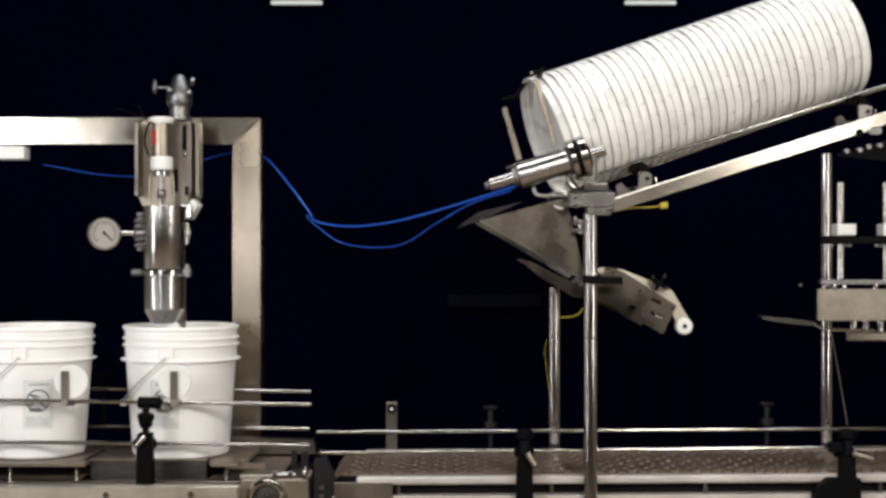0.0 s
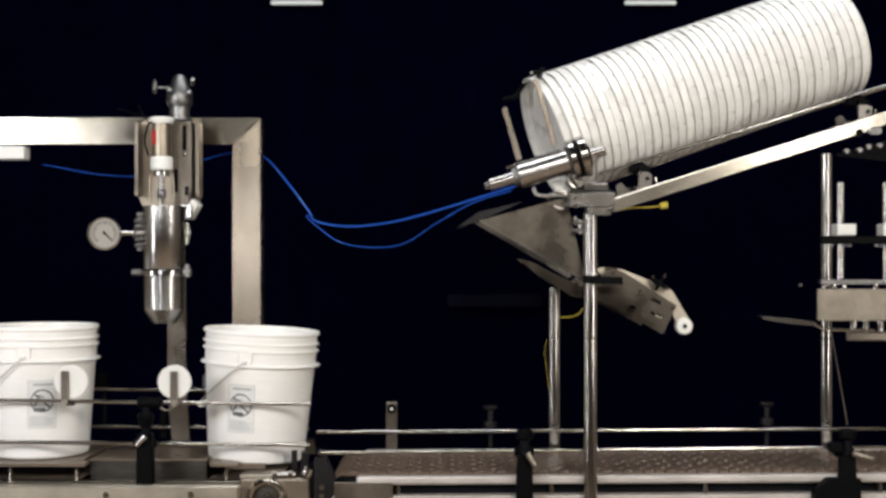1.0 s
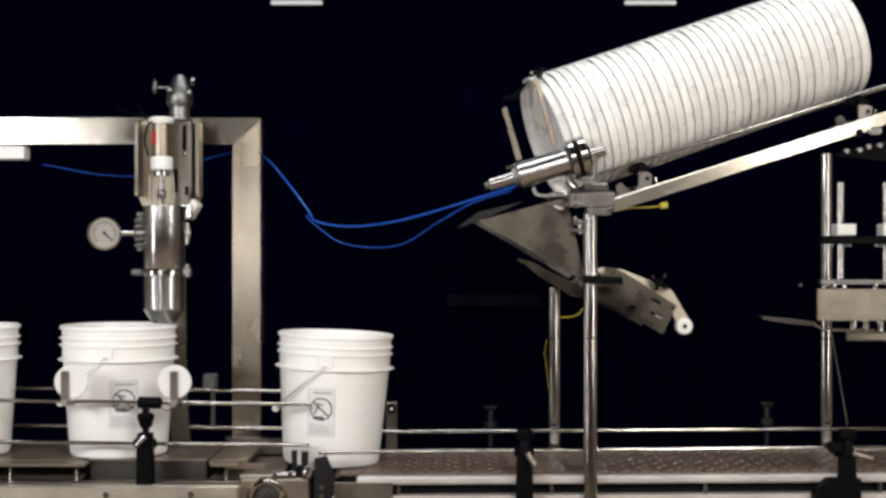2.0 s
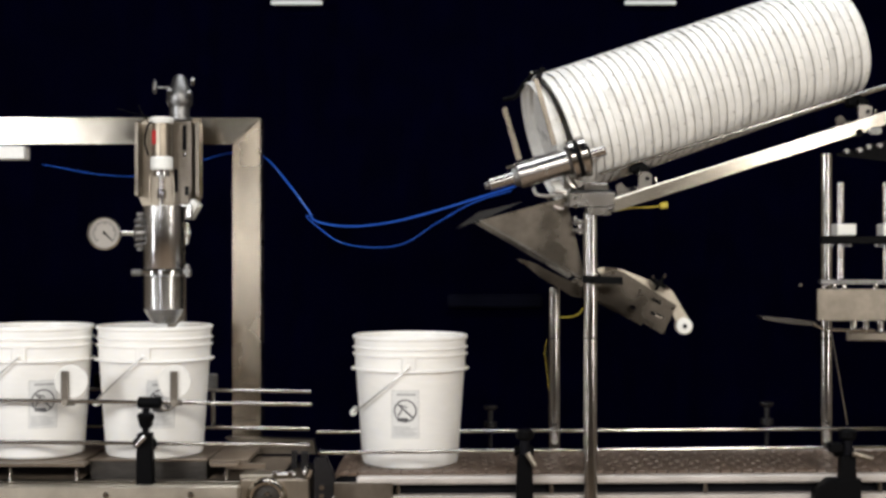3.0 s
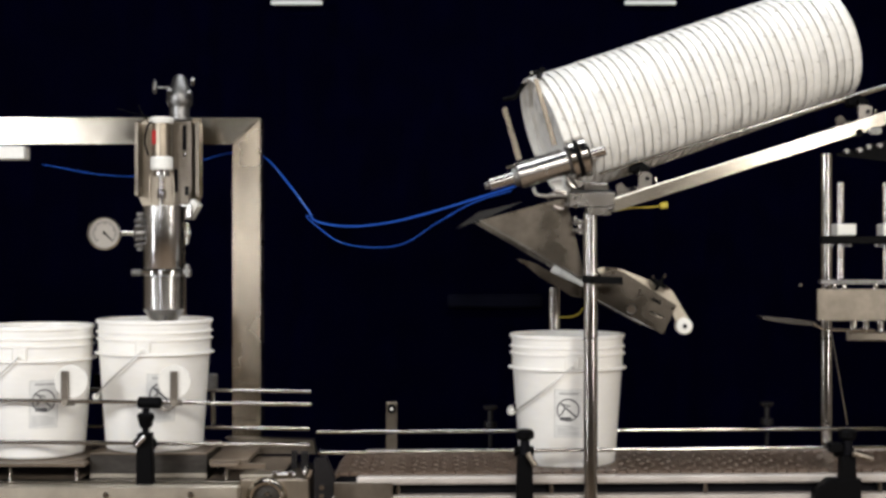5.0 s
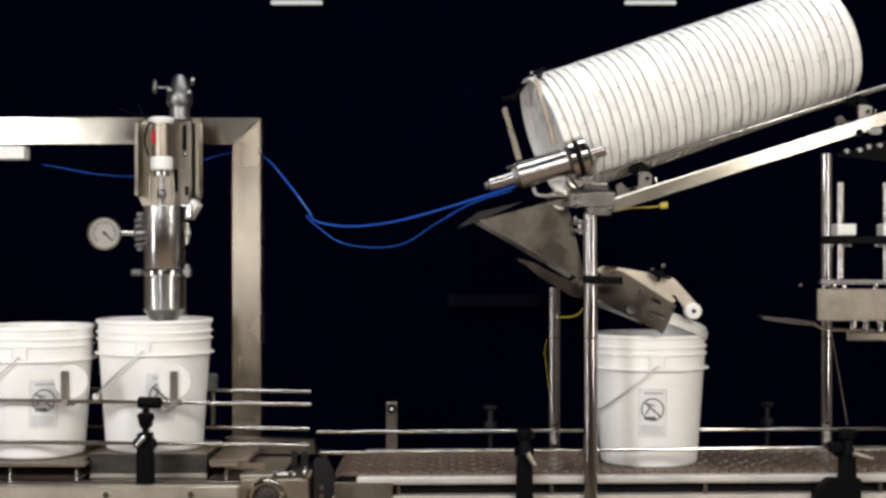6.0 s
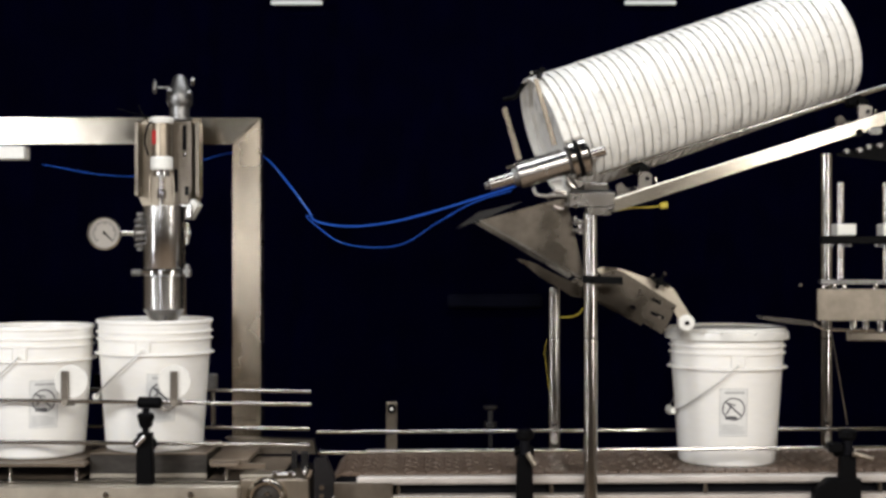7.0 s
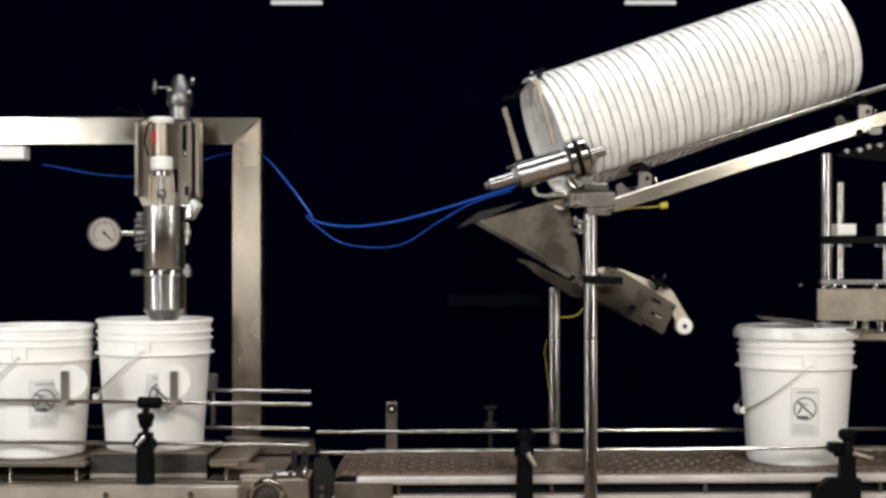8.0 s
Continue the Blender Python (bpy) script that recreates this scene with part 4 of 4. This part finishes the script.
xa, xb = -0.2746, 1.75
for y0, y1, top in ((-0.215, -0.178, -0.004), (0.178, 0.215, 0.004)):
    bm = prism(new_bm(), [(xa + 0.06, rise(xa) + top - 0.020), (xb, rise(xb) + top - 0.020), (xb, rise(xb) + top), (xa + 0.06, rise(xa) + top)], y0, y1, 0.005)
    part("side_strip", bm, STRIP, out)
    bm = prism(new_bm(), [(xa, rise(xa) - 0.075), (xb, rise(xb) - 0.075), (xb, rise(xb) - 0.052), (xa, rise(xa) - 0.052)], y0, y1, 0.002)
    part("lower_strip", bm, STRIP, out)
    # Dark sheets added inside the strips, standing in for shade over the return run.
    ys = -0.177 if y0 < 0 else 0.177
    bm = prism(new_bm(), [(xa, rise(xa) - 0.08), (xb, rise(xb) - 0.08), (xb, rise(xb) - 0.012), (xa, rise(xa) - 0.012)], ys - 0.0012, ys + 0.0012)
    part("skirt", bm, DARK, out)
    for u in (704, 976, 1249, 1454, 1558):
        x = (u - 784) * 3.5 / 2487
        part("strut", rod(new_bm(), (x, (y0 + y1) / 2, rise(x) - 0.06), (x, (y0 + y1) / 2, rise(x) - 0.015), 0.0065), POLISHED, out)
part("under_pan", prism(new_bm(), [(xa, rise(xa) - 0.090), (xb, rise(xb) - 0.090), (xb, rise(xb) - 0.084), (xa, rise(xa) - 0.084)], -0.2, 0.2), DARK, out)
part("end_cover", prism(new_bm(), [(-0.2702, 0.8716), (-0.1238, 0.8716), (-0.1238, 0.7759), (-0.2702, 0.7759)], -0.222, -0.216, 0.001), SHEET, out)
for x in (xa + 0.3, xb - 0.5):
    for y in (-0.2, 0.2):
        part("leg", box(new_bm(), x - 0.02, x + 0.02, y - 0.012, y + 0.012, 0, 0.81), DARK, out)
# guide rails of the outfeed
gr2 = thing("guide_rails", "polished steel rails beside the brown belt", "rail", (0.2055, -0.2, 0))
part("rail", rod(new_bm(), (-0.311, -0.2, 0.942), (1.2891, -0.2, 0.9588), 0.0048, seg=16), POLISHED, gr2)
part("rail", rod(new_bm(), (-0.3513, 0.2, 0.9419), (1.4364, 0.2, 0.9537), 0.0052, seg=16), POLISHED, gr2)
for u in (929, 1500):
    x = (u - 784) * (3.7 - 0.24) / 2487
    t = rail_post(x, -0.24, 0.9436, "rail posts")
    part("neck", rod(new_bm(), (x, -0.24, 0.9422), (x, -0.24, 0.9853), 0.012), DARK, t)
    part("knob", lathe(new_bm(), [(0, 0.9798), (0.015, 0.9798), (0.023, 0.9867), (0.023, 1.0006), (0.016, 1.0062), (0, 1.0062)], Matrix.Translation((x, -0.24, 0)), 10), BLACK, t)
    part("rail_clamp", rod(new_bm(), (x - 0.024, -0.205, 0.9469), (x + 0.024, -0.205, 0.9469), 0.014, bevel=0.003), BLACK, t)
    dx, dz = (0.020, -0.031) if u < 1000 else (0.048, -0.014)
    part("clamp_lever", rod(new_bm(), (x + 0.004, -0.27, 0.9519), (x + 0.004 + dx, -0.275, 0.9519 + dz), 0.0075, bevel=0.002), DULL, t)
    if u > 1000:
        part("side_block", box(new_bm(), x - 0.048, x - 0.012, -0.256, -0.222, 0.9492, 0.9742, 0.004), BLACK, t)
        part("base_block", prism(new_bm(), [(x - 0.085, 0.6), (x + 0.03, 0.6), (x + 0.03, 0.8866), (x - 0.05, 0.8866), (x - 0.085, 0.8559)], -0.258, -0.222, 0.003), BLACK, t)
# small sensors and posts behind the belt
tab = thing("sensor_tab", "upright steel tab with a round sensor", "sensor", (-0.1433, 0.215, 0.8927))
part("tab", box(new_bm(), -0.159, -0.1275, 0.213, 0.218, 0.8912, 1.0234, 0.001), SHEET, tab)
bm = rod(new_bm(), (-0.1427, 0.196, 1.0062), (-0.1427, 0.214, 1.0062), 0.0125, bevel=0.002)
part("sensor", bm, BLACK, tab)
part("lens", rod(new_bm(), (-0.1427, 0.193, 1.0062), (-0.1427, 0.197, 1.0062), 0.0042), NYLON, tab)
for u, v in ((868, 718), (1357, 712)):
    x, z = (u - 784) * 3.95 / 2487, 1.45 + (441 - v) * 3.95 / 2487
    t = thing("rail_post", "black rear rail post with clamp knob", "post", (x, 0.25, 0.7), "rail posts")
    part("column", rod(new_bm(), (x, 0.25, 0.70), (x, 0.25, z - 0.06), 0.006), GUNMETAL, t)
    part("neck", rod(new_bm(), (x, 0.25, z - 0.08), (x, 0.25, z - 0.005), 0.008), GUNMETAL, t)
    part("knob", lathe(new_bm(), [(0, z - 0.012), (0.014, z - 0.012), (0.021, z - 0.005), (0.021, z), (0, z + 0.003)], Matrix.Translation((x, 0.25, 0)), 10), GUNMETAL, t)
    part("collar", rod(new_bm(), (x, 0.25, z - 0.062), (x, 0.25, z - 0.045), 0.019), GUNMETAL, t)

# ---- lid press at the line's end ----
pr = thing("lid_press", "steel lid press with guide columns and block", "machine", (1.095, 0, 0))
part("press_block", box(new_bm(), 0.9597, 1.4707, -0.10, -0.085, 1.2662, 1.3472, 0.001), DULL, pr)
bm = box(new_bm(), 0.9713, 1.4707, -0.09, -0.06, 1.3612, 1.3699)
for i in range(16):
    x = 0.9785 + i * 0.013
    rod(bm, (x, -0.095, 1.3646), (x, -0.055, 1.3646), 0.0055, seg=10)
part("chain", bm, CAST, pr)
for u in (1478, 1496, 1552):
    bm = rod(new_bm(), (((u - 784) * 3.6 / 2487), -0.09, 1.3443), (((u - 784) * 3.6 / 2487), -0.09, 1.3603), 0.007)
    part("lug", bm, POLISHED, pr)
for u in (1487, 1568):
    x = (u - 784) * 3.7 / 2487
    col = part("column", rod(new_bm(), (x, 0, 1.3548), (x, 0, 1.627), 0.0105, bevel=0.002), POLISHED, pr)
    part("collar", box(new_bm(), x - 0.016, x + 0.034, -0.03, 0.03, 1.4857, 1.5155, 0.002), NYLON, col, "white plastic collar")
part("cross_plate", box(new_bm(), 0.9833, 1.4911, -0.05, -0.03, 1.4632, 1.4838, 0.002), BLACK, pr)
for u in (1472, 1494, 1503, 1552, 1562):
    bm = rod(new_bm(), (((u - 784) * 3.66 / 2487), -0.04, 1.4559), (((u - 784) * 3.66 / 2487), -0.04, 1.4647), 0.006, seg=8)
    part("plate_nut", bm, CAST, pr)
for y in (-0.28, 0.28):
    part("press_upright", box(new_bm(), 1.46, 1.52, y - 0.03, y + 0.03, 0, 1.95, 0.003), STEEL_V, pr)
part("press_header", box(new_bm(), 1.46, 1.52, -0.25, 0.25, 1.88, 1.95, 0.003), STEEL_V, pr)
# curved lead-in skids
bm = prism(new_bm(), [(0.8092, 1.2792), (0.8917, 1.272), (0.9496, 1.2647), (0.9626, 1.2517), (0.9467, 1.2531), (0.8844, 1.2589), (0.8193, 1.2691)], -0.112, -0.060, 0.001)
part("lead_in_blade", bm, PLATFORM, pr, "dark bronze-toned steel lead-in blade")
bm = hose(new_bm(), [(0.9461, -0.113, 1.2596), (0.9606, -0.113, 1.251), (0.9779, -0.113, 1.2452), (1.0327, -0.113, 1.243), (1.1019, -0.113, 1.2423)], 0.0042)
part("skid", bm, CHROME, pr, "bright bent skid rod")
bm = box(new_bm(), 1.0508, 1.4911, -0.05, -0.03, 1.2108, 1.2343, 0.003)
part("press_shoe", bm, SHEET, pr)
for u in (1508, 1530, 1556):
    bm = rod(new_bm(), (((u - 784) * 3.65 / 2487), -0.06, 1.2343), (((u - 784) * 3.65 / 2487), -0.06, 1.2665), 0.009)
    part("shoe_pin", bm, POLISHED, pr)
bm = rod(new_bm(), (1.0789, 0.2, 1.2163), (1.1228, 0.2, 0.9623), 0.0012)
single("stay_wire", bm, DULL, "thin steel stay wire beside the press", "wire")
for u, v in ((1497, 268), (1520, 266), (1536, 260), (1556, 258), (1520, 236), (1544, 232), (1552, 232)):
    bm = rod(new_bm(), (((u - 784) * 3.47 / 2487), -0.24, 1.45 + (441 - v) * 3.47 / 2487), (((u - 784) * 3.47 / 2487), -0.225, 1.45 + (441 - v) * 3.47 / 2487), 0.006 if v > 240 else 0.010, seg=8)
    part("beam_bolt", swing(bm), BLACK if u == 1520 and v < 240 else CAST, mag)
part("gusset", swing(prism(new_bm(), [(0.9767, 1.6872), (1.1451, 1.7321), (1.1451, 1.6619), (0.9767, 1.6815)], -0.222, -0.208)), BLACK, mag)

# ---- belt: rows of links that run round two end drums ----
DRUM_R, DRUM_A, DRUM_B = 0.030, xa + 0.025, xb + 0.05
RUN = (DRUM_B - DRUM_A) / math.cos(SLOPE)
LOOP = 2 * RUN + 2 * math.pi * DRUM_R
N_ROWS = 160
LINK = LOOP / N_ROWS
SPEED = 0.2038
belt = part("belt", rod(new_bm(), (DRUM_A, -0.17, rise(DRUM_A) - DRUM_R), (DRUM_A, 0.17, rise(DRUM_A) - DRUM_R), DRUM_R - 0.008, seg=24), DARK, out, "brown modular chain belt on end drums")
part("end_drum", rod(new_bm(), (DRUM_B, -0.17, rise(DRUM_B) - DRUM_R), (DRUM_B, 0.17, rise(DRUM_B) - DRUM_R), DRUM_R - 0.008, seg=24), DARK, out)


def belt_place(s):
    """Middle of a link on the loop, s metres from the start of the upper run, and its turn."""
    s %= LOOP
    lean = -math.degrees(SLOPE)
    up = Vector((-math.sin(SLOPE), 0, math.cos(SLOPE)))
    way = Vector((math.cos(SLOPE), 0, math.sin(SLOPE)))
    a = Vector((DRUM_A, 0, rise(DRUM_A) - DRUM_R))
    b = a + way * RUN
    if s < RUN:
        return a + up * DRUM_R + way * s, lean
    s -= RUN
    half = math.pi * DRUM_R
    if s < half:
        w = s / DRUM_R
        return b + up * (DRUM_R * math.cos(w)) + way * (DRUM_R * math.sin(w)), lean + math.degrees(w)
    s -= half
    if s < RUN:
        return b - up * DRUM_R - way * s, lean + 180
    w = (s - RUN) / DRUM_R
    return a - up * (DRUM_R * math.cos(w)) - way * (DRUM_R * math.sin(w)), lean + 180 + math.degrees(w)


def link_row(odd):
    """One moulded row across the belt: grooves between its fields, ends that step to and fro."""
    n, h, w = 9, LINK / 2 - 0.0005, 0.348 / 9
    outline = [(-0.174, -0.008), (-0.174, 0.0)]
    for j in range(n + (1 if odd else 0)):
        y = -0.174 + (j + (0.5 if odd else 1.0)) * w
        if y < 0.170:
            outline += [(y - 0.0028, 0.0), (y - 0.0014, -0.0035), (y + 0.0014, -0.0035), (y + 0.0028, 0.0)]
    outline += [(0.174, 0.0), (0.174, -0.008)]
    bm = new_bm()
    low = [bm.verts.new((-h, y, z)) for y, z in outline]
    high = [bm.verts.new((h, y, z)) for y, z in outline]
    for i in range(len(outline)):
        k = (i + 1) % len(outline)
        bm.faces.new((low[i], low[k], high[k], high[i]))
    bm.faces.new(low[::-1]), bm.faces.new(high)
    for v in bm.verts:
        f = (v.co.y + 0.174) / w
        v.co.x *= 0.74 if v.co.z > -0.001 else 1.0
        v.co.x += 0.005 * (1 if int(f + 0.5) % 2 else -1) if abs(v.co.y) < 0.170 else 0.0
    return bm


links = [part("belt_link", link_row(False), BELT, belt), part("belt_link", link_row(True), BELT, belt)]
for ob in links:
    ob.data.transform(Matrix.Translation(out.location))
for i in range(2, N_ROWS):
    ob = new("belt_link", links[i % 2].data)
    ob.parent = belt
    links.append(ob)


# ---- movement ----
def row_x(u):
    return across(u, 0)


def motions():
    base_l = 0.914
    # the belt runs
    for i, ob in enumerate(links):
        start, times, k = i * LINK, [], 0
        marks = {0.0, 0.1, 7.9, 8.0, *(0.5 * k for k in range(1, 16))}
        for s0 in (0, RUN, RUN + math.pi * DRUM_R, 2 * RUN + math.pi * DRUM_R):
            arc = s0 == RUN or s0 > 2 * RUN
            for cut_s in ([s0 + math.pi * DRUM_R * f / 6 for f in range(7)] if arc else [s0]):
                t = ((cut_s - start) % LOOP) / SPEED
                if 0 < t < 8.0:
                    marks.add(round(t * 30) / 30)
        rows, last = [], None
        for t in sorted(marks):
            p, turn = belt_place(start + SPEED * t)
            rows.append((t, Matrix.Translation(p - out.location) @ Matrix.Rotation(radians(turn), 4, "Y")))
        walk(ob, rows)
    # pail B: from the filler over the transfer to the press
    rows = []
    for t, u, z, lean, turn in ((0.0, 321, base_l, 0, -4), (0.1, 334, base_l, 0, -4), (0.5, 386.5, base_l, 0.3, -5), (0.75, 418, 0.908, 1.8, -7), (1.0, 453, 0.903, 2.8, -8), (1.5, 515, 0.8965, 3.6, -8),
                                 (1.7, 543, 0.8955, 3.5, -7), (2.1, 601, 0.8915, 1.6, -4), (2.4, 647, 0.888, 0.2, -2), (2.8, 700, 0.888, 0, 0), (3.0, 726, None, 0, 0), (3.5, 792, None, 0, 0),
                                 (4.0, 866, None, 0, 0), (4.5, 932, None, 0, 0), (6.0, 1148, None, 0, 0), (6.5, 1211, None, 0, 0), (7.0, 1286, None, 0, 0), (7.5, 1346, None, 0, 0),
                                 (7.9, 1396, None, 0, 0), (8.0, 1408, None, 0, 0)):
        x = row_x(u)
        rows.append((t, pose(x, 0, rise(x) if z is None else z, 0, lean, turn)))
    walk(pail_b, rows)
    # pail A: waits, moves under the nozzle, is lifted
    rows = [(t, pose(row_x(u), 0, base_l + dz, 0, 0, 0)) for t, u, dz in (
        (0.0, 64, 0), (0.9, 64, 0), (1.0, 71, 0), (1.5, 133, 0), (1.7, 163, 0), (2.45, 268, 0), (2.6, 274, 0), (3.3, 274, 0), (3.5, 274, 0.004),
        (3.9, 274, 0.0165), (4.2, 274, 0.0165), (8.0, 274, 0.0165))]
    walk(pail_a, rows)
    walk(pail_c, [(t, pose(row_x(u), 0, base_l, 0, 0, 0)) for t, u in ((0.0, -150), (1.3, -150), (1.5, -131), (2.8, 39), (2.95, 59), (3.1, 64), (3.5, 64), (8.0, 64))])
    walk(plat, [(t, pose(0, 0, dz)) for t, dz in ((0.0, 0), (3.3, 0), (3.5, 0.004), (3.9, 0.0165), (4.2, 0.0165), (8.0, 0.0165))])
    # the stack feeds forward by one lid
    rnd = random.Random(7)
    for k, lid in enumerate(stack):
        spin, loose = rnd.uniform(0, 360), rnd.uniform(-0.0009, 0.0009)
        at0 = FIRST + SHIFT * (PITCH * (k + 1) + 0.003 + loose)
        at1 = FIRST + SHIFT * (PITCH * k + loose)
        wob, yaw = rnd.uniform(-0.45, 0.45), YAW + rnd.uniform(-0.35, 0.35)
        a, b = lid_pose(at0.x, at0.z, TILT + wob, spin, at0.y, yaw), lid_pose(at1.x, at1.z, TILT + wob, spin, at1.y, yaw)
        walk(lid, [(0.0, a), (4.2, a), (4.4, b), (8.0, b)])
    # the lid that drops, slides down the chute and is taken by the pail
    rows = []
    for t, u, v, normal, roll in ((0.0, None, None, TILT, 0), (2.85, None, None, TILT, 0), (3.0, 976, 250, 17, 0), (3.1, 968, 302, 15, 0), (3.2, 974, 388, 17, 0), (3.3, 945, 420, 32, 0),
                                  (3.4, 1006, 495, 57, -1), (3.5, 1034, 498, 61, 0), (3.7, 1066, 509, 61, 0), (3.8, 1078, 515, 61, -1), (4.7, 1078, 515, 61, -1), (5.45, 1080, 517, 61, -1),
                                  (5.8, 1126, 543, 69, -5), (6.0, 1152, 548, 71, -4), (6.2, 1178, 556, 74, -4), (6.5, 1211, 568, 82, -3), (6.6, 1226, 571, 86, -2), (6.8, 1256, 576, 89, 0),
                                  (7.0, 1286, 577, 90, 0), (7.5, 1346, 577, 90, 0), (7.9, 1396, 576, 90, 0), (8.0, 1408, 576, 90, 0)):
        p = (FIRST.x, FIRST.z) if u is None else (row_x(u), 1.45 + (441 - v) * 3.7 / 2487)
        free = min(1.0, max(0.0, (t - 2.85) / 0.5))
        rows.append((t, lid_pose(p[0], p[1], normal, 0, FIRST.y * (1 - free), YAW * (1 - free), roll)))
    walk(falling_lid, rows)
    # the roller arm is lifted by the lid
    walk(arm, [(t, pose(*HINGE, 0, -a, 0)) for t, a in ((0.0, 0), (5.2, 0), (5.45, 0), (5.75, 10.5), (6.0, 11.5), (6.5, 11.5), (6.65, 10.0), (6.8, 4.0), (7.0, 2.5), (7.2, 0.4), (7.5, 0), (8.0, 0))])


motions()
